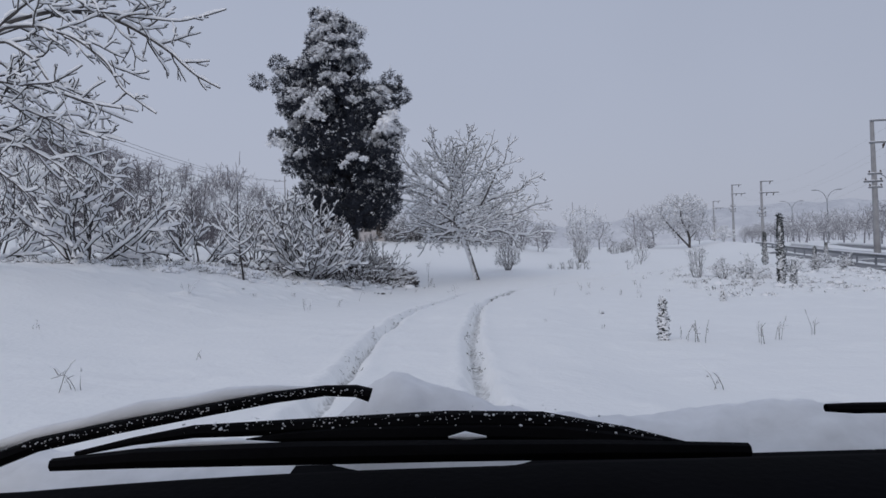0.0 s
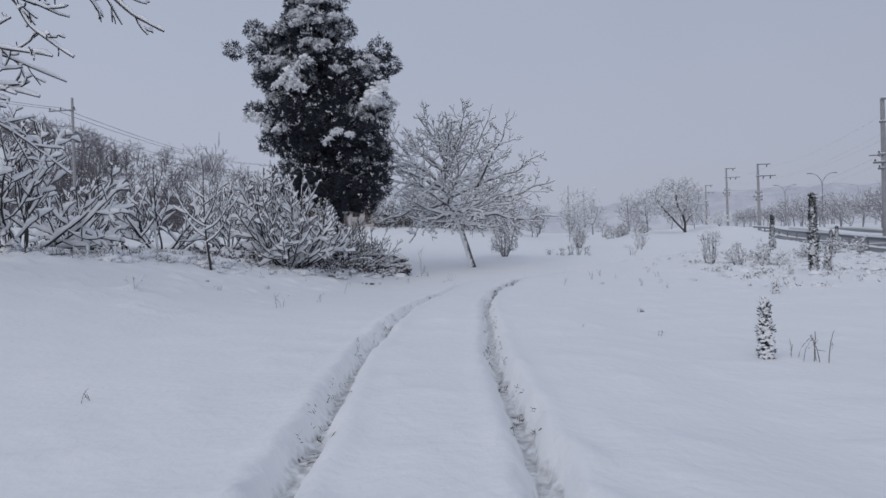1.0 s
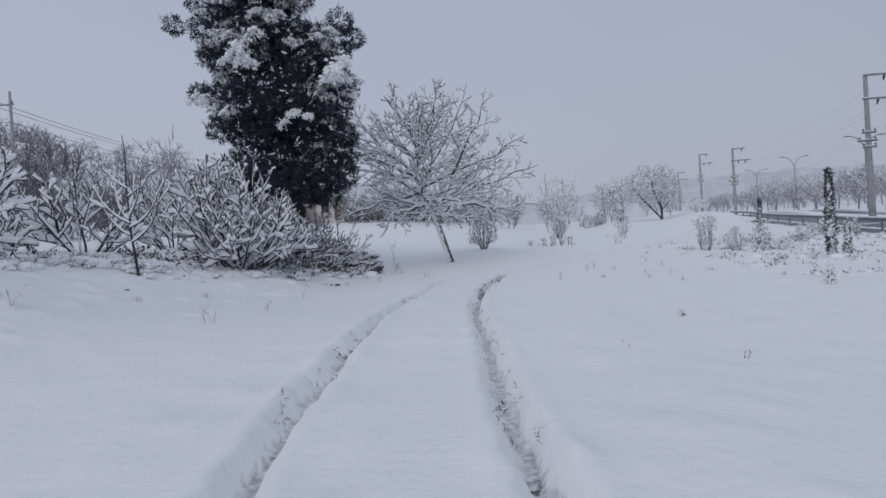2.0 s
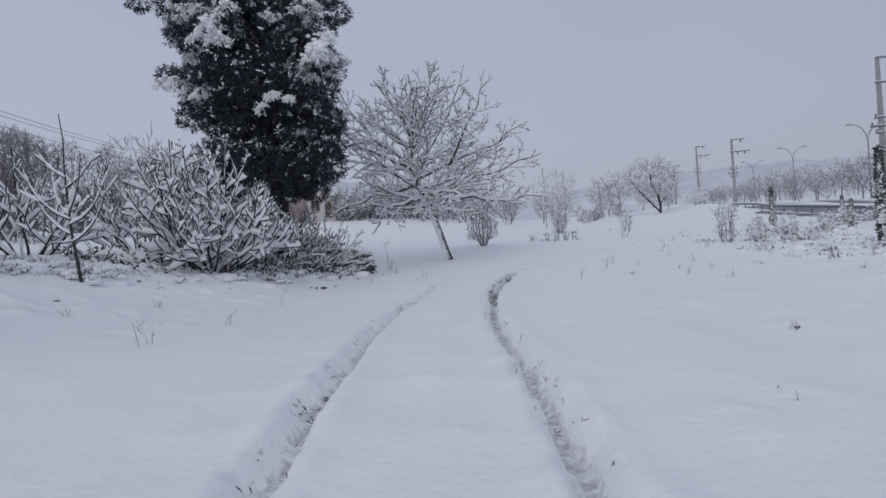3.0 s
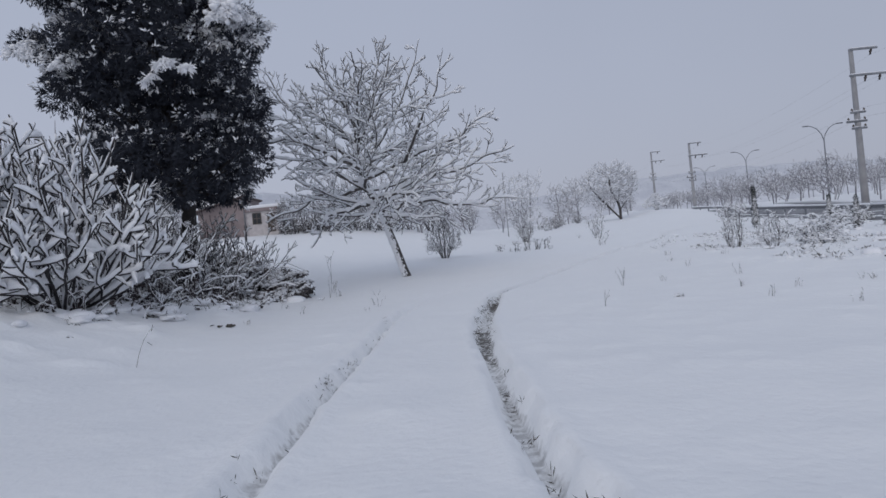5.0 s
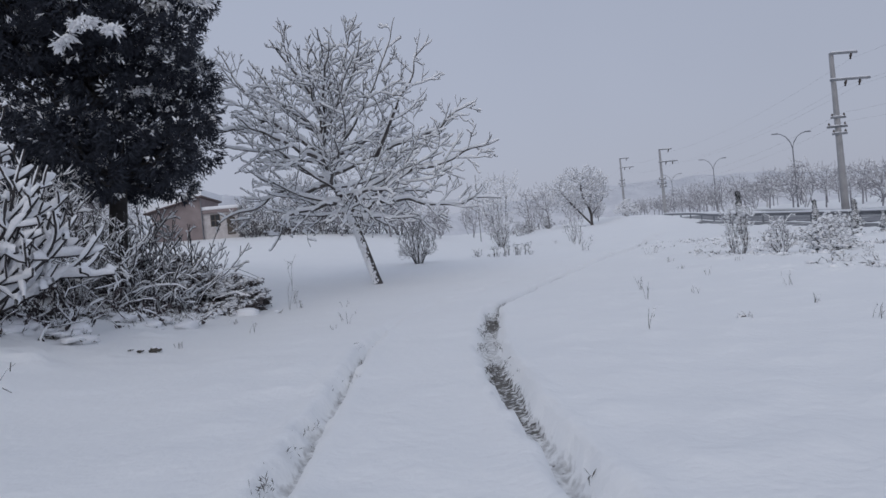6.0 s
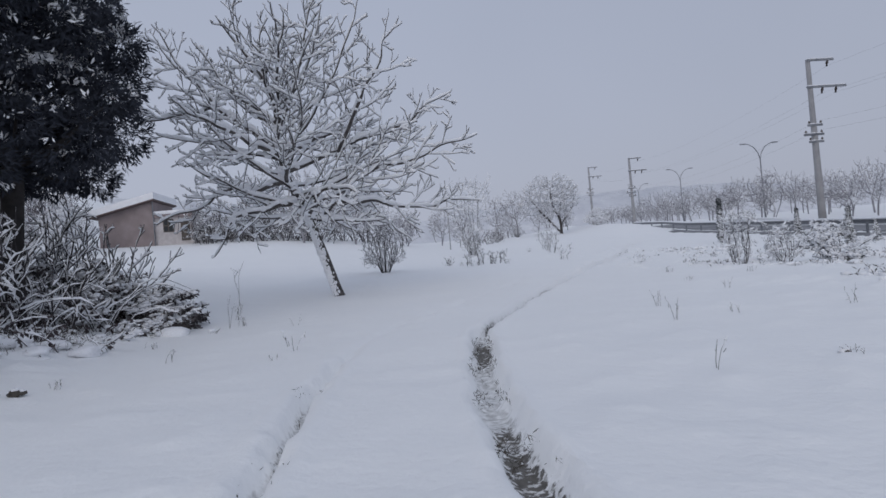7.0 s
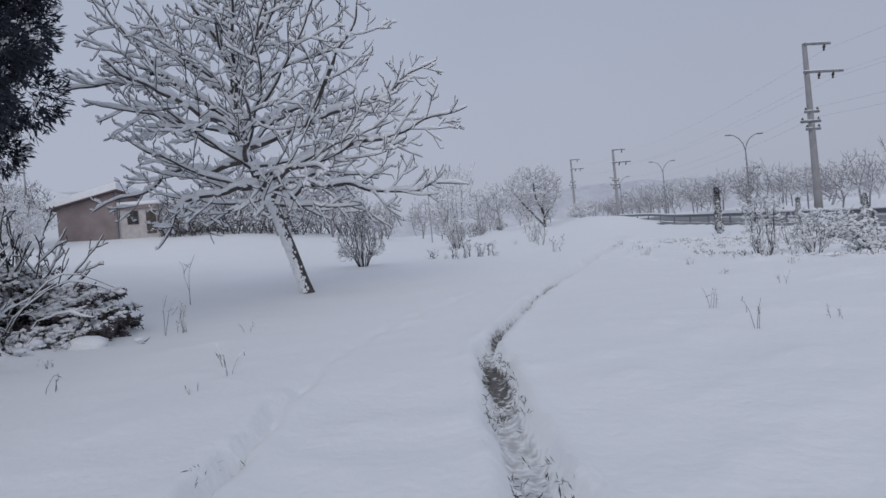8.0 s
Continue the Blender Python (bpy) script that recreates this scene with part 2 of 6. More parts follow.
def colonize(goals, roots, step, reach, kill, rng, pull=(0, 0, 0), jitter=0.12, rounds=90):
    """Branching by growth towards free points. roots: (place, parent index). Returns places and parents."""
    P = [np.array(p, float) for p, _ in roots]
    par = [q for _, q in roots]
    goals = np.array(goals, float)
    D = np.full(len(goals), 1e9)
    N = np.zeros(len(goals), int)
    fresh = range(len(P))
    kids = {}
    pull = np.array(pull, float)
    for _ in range(rounds):
        new_p = np.array([P[i] for i in fresh])
        d = np.linalg.norm(goals[:, None] - new_p[None], axis=2)
        j = d.argmin(1)
        better = d[np.arange(len(goals)), j] < D
        D = np.where(better, d[np.arange(len(goals)), j], D)
        N = np.where(better, np.array(list(fresh))[j], N)
        keep = D > kill
        goals, D, N = goals[keep], D[keep], N[keep]
        live = D < reach
        if not live.any():
            break
        start = len(P)
        for node in np.unique(N[live]):
            v = goals[live & (N == node)] - P[node]
            v = (v / (np.linalg.norm(v, axis=1, keepdims=True) + 1e-9)).sum(0)
            v = v / (np.linalg.norm(v) + 1e-9) + pull + rng.normal(0, jitter, 3)
            q = P[node] + step * v / (np.linalg.norm(v) + 1e-9)
            if any(np.linalg.norm(q - P[k]) < 0.35 * step for k in kids.get(node, ())):
                continue
            kids.setdefault(node, []).append(len(P))
            P.append(q)
            par.append(int(node))
        if len(P) == start:
            break
        fresh = range(start, len(P))
    return np.array(P), par


def chains_of(P, par, tip, power, rng, trunk_r=None):
    """Chains of (points, radii) with thickness by the number of tips that each carries."""
    n = len(P)
    load = np.zeros(n)
    kids = [[] for _ in range(n)]
    for i in range(n - 1, -1, -1):
        if load[i] == 0:
            load[i] = 1
        if par[i] >= 0:
            load[par[i]] += load[i]
            kids[par[i]].append(i)
    rad = tip * load ** (1 / power)
    if trunk_r:
        big = rad.max()
        rad = np.where(rad > 0.3 * big, rad * (1 + (trunk_r / big - 1) * (rad / big - 0.3) / 0.7), rad)
    out, todo = [], [(i, -1) for i in range(n) if par[i] < 0]
    while todo:
        i, before = todo.pop()
        line = ([before] if before >= 0 else []) + [i]
        while kids[line[-1]]:
            ks = sorted(kids[line[-1]], key=lambda k: -load[k])
            todo += [(k, line[-1]) for k in ks[1:]]
            line.append(ks[0])
        pts = P[line].copy()
        if len(line) > 2:
            pts[1:-1] = 0.5 * pts[1:-1] + 0.25 * (pts[:-2] + pts[2:])
        rr = rad[line].copy()
        if before >= 0:
            rr[0] = min(rr[0], rr[1] * 1.25)
        if len(line) > 1:
            out.append((pts, rr))
    return out


def tips_of(chains, rng, length, tip, rise, share=1.0, each=2):
    """Short blunt twigs at the ends of chains and along the thin ones."""
    out = []
    for p, r in chains:
        d = p[-1] - p[-2]
        d /= np.linalg.norm(d) + 1e-9
        for k in range(each):
            if rng.random() > share:
                continue
            at = p[-1] if k == 0 else p[rng.integers(max(0, len(p) - 4), len(p))]
            v = d + rng.normal(0, 0.55, 3) + np.array([0, 0, rise])
            v /= np.linalg.norm(v)
            w = v + np.array([0, 0, rise * 0.6]) + rng.normal(0, 0.2, 3)
            w /= np.linalg.norm(w)
            L = length * rng.uniform(0.5, 1.2)
            out.append((np.array([at, at + v * L * 0.5, at + (v + w) * L * 0.5]), np.array([tip * 1.1, tip, tip * 0.8])))
    return out


def spurs(chains, rng, length, tip, chance, thin, rise=0.9):
    """Short upturned spur twigs all along the thin chains."""
    out = []
    for p, r in chains:
        for i in range(1, len(p)):
            if r[i] > thin or rng.random() > chance:
                continue
            d = p[i] - p[i - 1]
            d /= np.linalg.norm(d) + 1e-9
            v = 0.5 * d + rng.normal(0, 0.5, 3) + np.array([0, 0, rise])
            v /= np.linalg.norm(v)
            L = length * rng.uniform(0.5, 1.3)
            out.append((np.array([p[i], p[i] + v * L * 0.5 + d * 0.05 * L, p[i] + v * L]), np.array([tip, tip * 0.9, tip * 0.7])))
    return out


def grown(p, way, length, rng, lift, wander, seg=0.13):
    """A bending line of points that turns by lift with each step."""
    v, pts = Vector(way).normalized(), [Vector(p)]
    n = max(3, int(length / seg))
    for _ in range(n):
        v = (v + Vector((rng.normal(0, wander), rng.normal(0, wander), lift + rng.normal(0, wander * 0.6)))).normalized()
        pts.append(pts[-1] + v * (length / n))
    return np.array([q[:] for q in pts])


def sprigs(pts, r, out, rng, level, every, split, lift, tip, first=0.25, share=0.72, wander=0.05, most=9.0):
    """A stem with shoots that leave it in turn to either side and carry shoots themselves."""
    out.append((pts, np.linspace(r, max(tip, r * 0.35), len(pts))))
    if not level:
        return
    gaps = np.linalg.norm(np.diff(pts, axis=0), axis=1)
    run = np.concatenate([[0], np.cumsum(gaps)])
    L = run[-1]
    s, turn = L * first + every * rng.uniform(0, 0.8), rng.uniform(0, 6.28)
    while s < L * 0.94:
        at = np.array([np.interp(s, run, pts[:, k]) for k in range(3)])
        i = min(len(pts) - 2, int(np.searchsorted(run, s)))
        d = Vector(pts[i + 1] - pts[i]).normalized()
        a = d.cross(Vector((0, 0.3, 1))).normalized()
        side = a * math.cos(turn) + d.cross(a) * math.sin(turn)
        k = split * rng.uniform(0.75, 1.25)
        long_ = min(most, (L - s) * share * rng.uniform(0.7, 1.3) + every * 0.35)
        kid = grown(at, d * math.cos(k) + side * math.sin(k), long_, rng, lift, wander)
        sprigs(kid, max(tip, float(np.interp(s, run, np.linspace(r, max(tip, r * 0.35), len(pts)))) * 0.72), out, rng, level - 1, every * 0.85, split, lift, tip, 0.25, share, wander, most)
        s += every * rng.uniform(0.6, 1.4)
        turn += math.pi + rng.normal(0, 0.5)


def blobs(centres, sizes, rng, squash=0.55, fine=1):
    """Lumpy clots of snow."""
    bm = bmesh.new()
    bmesh.ops.create_icosphere(bm, subdivisions=fine, radius=1)
    base = np.array([v.co[:] for v in bm.verts])
    tri = np.array([[v.index for v in f.verts] for f in bm.faces])
    bm.free()
    C, S = np.asarray(centres, float), np.asarray(sizes, float)
    n = len(C)
    ax = rng.uniform(0.7, 1.35, (n, 1, 3)) * np.array([1, 1, squash])
    V = base[None] * ax * S[:, None, None] * (rng.uniform(0.78, 1.22, (n, len(base), 1)) if fine == 1 else 1 + 0.22 * np.sin(base @ rng.normal(0, 2.6, (3, n)) + rng.uniform(0, 6, n)).T[:, :, None]) + C[:, None]
    F = tri[None] + (np.arange(n) * len(base))[:, None, None]
    return V.reshape(-1, 3), F.reshape(-1, 3).tolist()


def sprays(centres, heads, size, rng, blades=7, thin=0.16, droop=0.2):
    """Tufts of flat narrow blades that fan out from their centres along heads."""
    C, H = np.asarray(centres, float), np.asarray(heads, float)
    n = len(C)
    H = H / (np.linalg.norm(H, axis=1, keepdims=True) + 1e-9)
    d = H[:, None] + rng.normal(0, 0.65, (n, blades, 3)) - np.array([0, 0, droop])
    d /= np.linalg.norm(d, axis=2, keepdims=True)
    L = size * rng.uniform(0.6, 1.3, (n, blades, 1))
    side = np.cross(d, rng.normal(0, 1, (n, blades, 3)))
    side /= np.linalg.norm(side, axis=2, keepdims=True) + 1e-9
    w = L * thin
    o = C[:, None] + rng.normal(0, size * 0.25, (n, blades, 3))
    V = np.stack([o - side * w * 0.5, o + d * L * 0.55 - side * w, o + d * L, o + d * L * 0.55 + side * w], 2)
    F = np.arange(n * blades * 4).reshape(-1, 4)
    return V.reshape(-1, 3), F.tolist()


def smooth_step(a, b, x):
    u = np.clip((np.asarray(x, float) - a) / (b - a), 0, 1)
    return u * u * (3 - 2 * u)


def softplus(u):
    return np.where(u > 30, u, np.log1p(np.exp(np.minimum(u, 30))))


def ground_z(x, y):
    """Height of the snow field, without its small bumps."""
    x, y = np.asarray(x, float), np.asarray(y, float)
    z = 1.3 * smooth_step(-3.2, -11.5, x) * (0.35 + 0.65 * smooth_step(0, 9, y)) * (1 - smooth_step(32, 52, y))
    z = z + (0.45 * smooth_step(33, 42, y) + 0.088 * 5 * softplus((y - 44) / 5) - 0.088 * 12 * softplus((y - 84) / 12)) * smooth_step(12, -12, x)
    z = z + 0.045 * (9 * softplus((y - 43) / 9) - 25 * softplus((y - 150) / 25))
    z = z - 0.25 * smooth_step(6, 14, x) * (1 - smooth_step(30, 60, y))
    z = z - 0.20 * np.maximum(smooth_step(9, 18, y), 0.65 * smooth_step(1.9, 3.2, x)) * (1 - smooth_step(28, 38, y)) * (1 - smooth_step(3.4, 9, np.abs(x - 0.8)))
    z = z + 0.155 * 2 * softplus((-x - 13.5) / 2) * smooth_step(4, 22, y) * (1 - 0.8 * smooth_step(36, 62, y) * (1 - smooth_step(24, 40, -x)))
    z = z + 6.3 * smooth_step(26, 75, -x) * smooth_step(25, 85, y)
    z = z + 1.05 * smooth_step(70, 80, y) * np.exp(-((x - (24.6 + 0.19 * (y - 53.4))) / 2.6) ** 2)
    return z


def gz(x, y):
    return float(ground_z(x, y))


# rut lines of a car, as (y, x)
RUT_RIGHT = np.array([(-8, 3.2), (-3, 2.3), (0, 1.7), (2.7, 1.34), (4.2, 1.17), (5.6, 1.0), (7.4, 0.88), (9.8, 0.76), (11.5, 0.63), (13.4, 0.58), (15, 0.58), (16.8, 0.62),
                      (18.8, 0.72), (20, 0.85), (21.2, 1.03), (22.4, 1.25), (23.4, 1.42), (24.1, 1.74), (25.5, 2.3), (27.7, 3.25), (30, 4.55), (33, 6.3), (38, 9.0), (47, 14.0), (51, 16.0), (60, 21)])
RUT_LEFT = np.array([(-8, 1.9), (-3, 0.9), (0, 0.4), (2, 0.12), (4, -0.14), (5.4, -0.37), (6.4, -0.5), (8.2, -0.65), (11, -0.83), (13, -0.98), (15, -0.97), (17.4, -0.87), (19.7, -0.80), (21, -0.69),
                     (22.1, -0.54), (23.4, -0.29), (24.3, 0.0), (25.3, 0.25), (26.8, 1.0), (28.1, 1.65), (29, 2.2), (30.3, 2.9), (34, 5.1), (40, 8.6), (47, 12.5), (60, 19.5)])

HEDGE_TWIG = material("hedge_twigs", (0.105, 0.098, 0.105), (0.06, 0.057, 0.062), 1.5, 0.9, 0.0, 30.0, top_snow=0.7)
UNDERGROWTH = material("withered_undergrowth", (0.075, 0.060, 0.062), (0.04, 0.033, 0.035), 5.0, 0.9, 0.1, 30.0)


# ---------------------------------------------------------------- ground
def spaced(stops):
    """Grid lines from stretches of (start, end, step); a last step grows."""
    out = []
    for a, b, s in stops:
        out += list(np.arange(a, b - 1e-6, s))
    return out


def make_ground():
    far = [float(v) for v in np.geomspace(1, 900, 40)]
    xs = np.array([-16 - v for v in reversed(far)] + spaced([(-16, -1.9, 0.18), (-1.9, 3.4, 0.06), (3.4, 9, 0.08), (9, 16, 0.16)]) + [16] + [16 + v for v in far])
    ys = np.array([-7 - v * 0.2 for v in reversed(far[:30])] + spaced([(-7, 0, 0.2), (0, 26, 0.085), (26, 40, 0.12), (40, 62, 0.22)]) + [62] + [62 + v for v in far])
    X, Y = np.meshgrid(xs, ys)
    Z = ground_z(X, Y)
    flat_x, flat_y = X.ravel(), Y.ravel()
    near = (np.abs(flat_x) < 40) & (flat_y < 90)
    bump = np.zeros(len(flat_x))
    rough = np.zeros(len(flat_x))
    ragged = np.zeros(len(flat_x))
    for i in np.nonzero(near)[0]:
        x, y = flat_x[i], flat_y[i]
        a = noise.noise((x * 0.45, y * 0.45, 3.1))
        b = noise.noise((x * 1.9, y * 1.9, 7.7))
        c = noise.noise((x * 5.5, y * 5.5, 1.3))
        bump[i] = a * 0.05 + b * 0.022 + c * 0.006
        rough[i] = max(0.0, b * 0.7 + c * 0.5 - 0.18)
        ragged[i] = 0.05 * noise.noise((x * 2.4, y * 2.4, 12.0)) + 0.035 * c
    bump, rough, ragged = bump.reshape(X.shape), rough.reshape(X.shape), ragged.reshape(X.shape)
    clods = smooth_step(6, 10, X) * smooth_step(12, 20, Y) * 0.16 + smooth_step(-3.5, -6, X) * smooth_step(8, 12, Y) * (1 - smooth_step(30, 36, Y)) * 0.22
    Z = Z + bump + rough * (0.04 + clods)
    trodden_shade = np.zeros(X.shape)
    bared = np.zeros(X.shape)
    for line, deep in ((RUT_RIGHT, 0.19), (RUT_LEFT, 0.15)):
        ctr = np.interp(Y, line[:, 0], line[:, 1])
        lean = np.gradient(np.interp(ys, line[:, 0], line[:, 1]), ys)[:, None]
        d = np.abs(X - ctr - ragged) / np.sqrt(1 + lean ** 2)
        fade = 1 - (0.0 if line is RUT_RIGHT else 0.80) * smooth_step(20.5, 24, Y)
        wide = (1 if line is RUT_RIGHT else 1 - 0.3 * smooth_step(14, 19, Y)) + 0.6 * smooth_step(27, 34, Y)
        if line is RUT_RIGHT:                         # a churned hole where the wheel slipped
            wide = wide + 0.65 * smooth_step(16.2, 17.4, Y) * (1 - smooth_step(21.8, 23.4, Y))
        wall = 1 - smooth_step(0.045 * wide, 0.125 * wide, d)
        rim = np.exp(-((d - 0.19) / 0.08) ** 2)
        Z = Z - wall * deep * fade * (1 + rough * 0.6) + rim * 0.03 * fade + wall * rough * 0.12
        patchy = np.clip(0.66 + bump * 14, 0.35, 1.05)
        core = (1 - smooth_step(0.04 * wide, 0.125 * wide, d)) * (1 - (0.2 if line is RUT_RIGHT else 0.85) * (smooth_step(24, 27, Y) if line is RUT_RIGHT else smooth_step(20, 23, Y)))
        far_wall = 0.0
        if line is RUT_RIGHT:                         # past the hole the rut walls are coloured dark as well, for soil and shade
            far_wall = (1 - smooth_step(0.07, 0.16, d)) * smooth_step(23.2, 24.0, Y) * (1 - smooth_step(31, 40, Y)) * np.clip(0.95 + bump * 8, 0.5, 1.15)
        trodden_shade = np.maximum(trodden_shade, np.maximum(core, far_wall))
        if line is RUT_RIGHT:
            bared = np.maximum(bared, far_wall * 0.9)
            bared = np.maximum(bared, core * (0.80 * patchy + (0.22 * patchy + 0.17 * smooth_step(18.5, 19.8, Y)) * smooth_step(16.4, 17.6, Y) * (1 - smooth_step(22.6, 23.4, Y))) * (1 - 0.12 * smooth_step(24, 25, Y)))
        else:
            bared = np.maximum(bared, core * 1.0 * patchy * (1 - smooth_step(22, 23.5, Y)))
    V = np.stack([X, Y, Z], -1).reshape(-1, 3)
    h, w = X.shape
    idx = np.arange(h * w).reshape(h, w)
    F = np.stack([idx[:-1, :-1], idx[:-1, 1:], idx[1:, 1:], idx[1:, :-1]], -1).reshape(-1, 4)
    me = bpy.data.meshes.new("ground")
    me.vertices.add(len(V))
    me.vertices.foreach_set("co", V.ravel())
    me.loops.add(F.size)
    me.loops.foreach_set("vertex_index", F.ravel())
    me.polygons.add(len(F))
    me.polygons.foreach_set("loop_start", np.arange(0, F.size, 4))
    me.polygons.foreach_set("use_smooth", np.ones(len(F), bool))
    me.materials.append(SNOW_FIELD)
    for name, values in (("trodden_shade", trodden_shade), ("bared", bared)):
        me.attributes.new(name, "FLOAT", "POINT").data.foreach_set("value", values.ravel())
    me.update()
    me.validate()
    return tagged(new("ground", me), "untouched snow field crossed by two wheel ruts", "snow field", kind="structure")


ground = make_ground()


# ---------------------------------------------------------------- trees
def woody(name, at, chains, rng, label, category, bark, twig, limb_r, snow, group="", sides=(8, 5, 3), turn=0.0, sit=0.25, tall=0.95):
    """A thing from chains in its own space: trunk, limbs, twigs and the snow that lies on them. snow: thick, more, gaps, most."""
    root = thing(name, at, label, category, group, turn)
    thick = [c for c in chains if c[1].max() > limb_r]
    thin = [c for c in chains if c[1].max() <= limb_r]
    thick.sort(key=lambda c: -c[1].max())
    for i, c in enumerate(thick):
        part("trunk" if i == 0 else "limb", tubes([c], sides[0] if i == 0 else sides[1] + 1), bark, root, smooth=True)
    mid = [c for c in thin if c[1].max() > limb_r * 0.35]
    fine = [c for c in thin if c[1].max() <= limb_r * 0.35]
    geo = [tubes(g, s) for g, s in ((mid, sides[1]), (fine, sides[2])) if g]
    if geo:
        part("twig_mass", merge(*geo), twig, root, "dark bare twigs", smooth=True, kind="stuff")
    part("snow_cover", snow_on(chains, snow[0], snow[1], rng, snow[2], snow[3], sit, tall), SNOW_CLUMP, root, "snow lying along the branches", smooth=True, kind="stuff")
    return root


def make_walnut():
    rng = np.random.default_rng(11)
    # leader and scaffold boughs in the tree's own space: places along each
    leader = ((0.02, 0, -0.2), (-0.18, 0, 0.5), (-0.36, 0.01, 1.15), (-0.55, 0.02, 1.8), (-0.71, 0.03, 2.35), (-1.05, 0.05, 3.1), (-1.38, 0.05, 4.0), (-1.48, 0, 4.95), (-1.45, 0.05, 6.1), (-1.8, 0.1, 6.9), (-2.4, 0.1, 7.9), (-2.6, 0, 9.4))
    scaffold = (((-0.78, 0.03, 2.5), (-0.3, -0.3, 3.1), (0.7, -0.6, 3.45), (2.5, -0.9, 3.9), (4.4, -0.8, 4.6)),
                ((-0.73, 0.03, 2.4), (0.2, 0.6, 2.95), (1.5, 1.1, 2.8), (3.1, 1.3, 2.5), (4.6, 1.2, 2.85)),
                ((-1.36, 0.05, 3.9), (-0.5, 0.3, 4.2), (0.3, 0.4, 4.5), (1.2, 0.5, 4.95), (2.6, 0.7, 5.4), (4.0, 0.8, 6.2)),
                ((0.3, 0.4, 4.5), (0.8, 0, 5.4), (1.2, -0.2, 6.3), (2.0, -0.2, 7.5), (2.4, -0.1, 8.4)),
                ((-1.45, 0.04, 5.7), (-0.85, 0.2, 6.5), (-0.45, 0.2, 7.6), (-0.4, 0.3, 9.3)),
                ((-1.44, 0, 4.5), (-2.4, -0.3, 5.3), (-3.1, -0.5, 5.8), (-4.0, -0.6, 5.65), (-5.4, -0.5, 5.4)),
                ((-2.4, -0.3, 5.3), (-3.3, -0.3, 6.2), (-4.0, -0.2, 6.9), (-4.5, 0, 7.9), (-4.6, 0, 8.5)),
                ((-1.32, 0.05, 3.6), (-2.7, 0.4, 3.55), (-4.1, 0.6, 3.2), (-5.3, 0.8, 2.7)),
                ((-1.1, 0.05, 3.0), (-2.2, -0.6, 2.85), (-3.0, -1.0, 2.2), (-3.4, -1.2, 1.6)),
                ((-1.3, 0.05, 3.5), (-1.2, -1.2, 4.0), (-0.9, -2.5, 4.2), (-0.6, -3.9, 4.4)),
                ((-1.0, 0.05, 2.8), (-0.5, -1.2, 3.1), (0.2, -2.4, 3.0), (0.9, -3.4, 2.6)),
                ((-1.4, 0.05, 4.3), (-2.2, -1.2, 4.7), (-2.9, -2.4, 5.0), (-3.5, -3.4, 5.2)),
                ((-1.46, 0.02, 5.0), (-1.2, -1.2, 5.9), (-0.9, -2.1, 6.9), (-0.7, -2.6, 7.7)),
                ((-1.3, 0.05, 3.6), (-1.6, 1.4, 4.1), (-1.8, 2.8, 4.4), (-1.9, 4.0, 4.8)),
                ((-1.4, 0.05, 4.4), (-0.3, 1.4, 5.2), (0.7, 2.4, 5.8), (1.4, 3.1, 6.4)),
                ((-1.46, 0.02, 5.2), (-2.4, 1.2, 6.2), (-3.1, 2.0, 7.0), (-3.4, 2.5, 7.7)),
                ((-1.05, 0.05, 2.9), (-2.0, 1.4, 3.2), (-3.0, 2.5, 3.1), (-3.8, 3.2, 2.7)),
                ((-0.95, 0.04, 2.7), (0.2, 1.6, 3.3), (1.4, 2.8, 3.4), (2.4, 3.4, 3.2)))
    ch = []

    def bent(stops, thick):
        """A line through stops, a little crooked, tapering from the first thickness to the second."""
        line = np.array(stops)
        run = np.concatenate([[0], np.cumsum(np.linalg.norm(np.diff(line, axis=0), axis=1))])
        s = np.linspace(0, run[-1], max(6, int(run[-1] / 0.16)))
        q = np.stack([np.interp(s, run, line[:, j]) for j in range(3)], 1)
        for _ in range(3):
            q[1:-1] = 0.5 * q[1:-1] + 0.25 * (q[:-2] + q[2:])
        kink = np.array([[noise.noise((v * 1.1, 5.0 * j, stops[-1][0] + stops[-1][1])) for j in range(3)] for v in s])
        return q + 0.24 * kink * np.minimum(1, s)[:, None] * (thick[0] < 0.15), np.interp(s, (0, run[-1]), thick)
    stem, r = bent(leader, (0.185, 0.02))
    r = np.interp(stem[:, 2], (-0.2, 0.3, 2.5, 3.2, 5, 7, 9), (0.19, 0.155, 0.135, 0.11, 0.08, 0.04, 0.012))
    ch.append((stem, r))
    sprigs(stem[stem[:, 2] > 4.2], 0.027, ch, rng, 3, 0.37, 0.80, 0.06, 0.0100, 0.1, 0.62, 0.085, 1.7)
    for stops in scaffold:
        line, r = bent(stops, (0.065, 0.013))
        ch.append((line, r))
        sprigs(line[2:], 0.025, ch, rng, 3, 0.37, 0.84, 0.05, 0.0098, 0.14, 0.60, 0.085, 1.75)
    # lesser boughs that round the dome out
    for k in range(26):
        h = 2.45 + 4.85 * ((k + rng.uniform(0, 1)) / 26) ** 1.35
        o = np.array([np.interp(h, stem[:, 2], stem[:, j]) for j in range(3)])
        a = k * 2.4 + rng.uniform(-0.3, 0.3)
        steep = radians(-12 + 66 * (h - 2.45) / 4.85 + rng.uniform(-8, 14))
        d = np.array([math.cos(a) * math.cos(steep), math.sin(a) * math.cos(steep), math.sin(steep)])
        full = np.array([5.1, 4.5, 5.0 if d[2] > 0 else 3.0])
        room = np.linspace(0.5, 7, 60)
        inside = [np.linalg.norm((o + d * v - np.array([-0.4, 0, 4.4])) / full) < 0.98 for v in room]
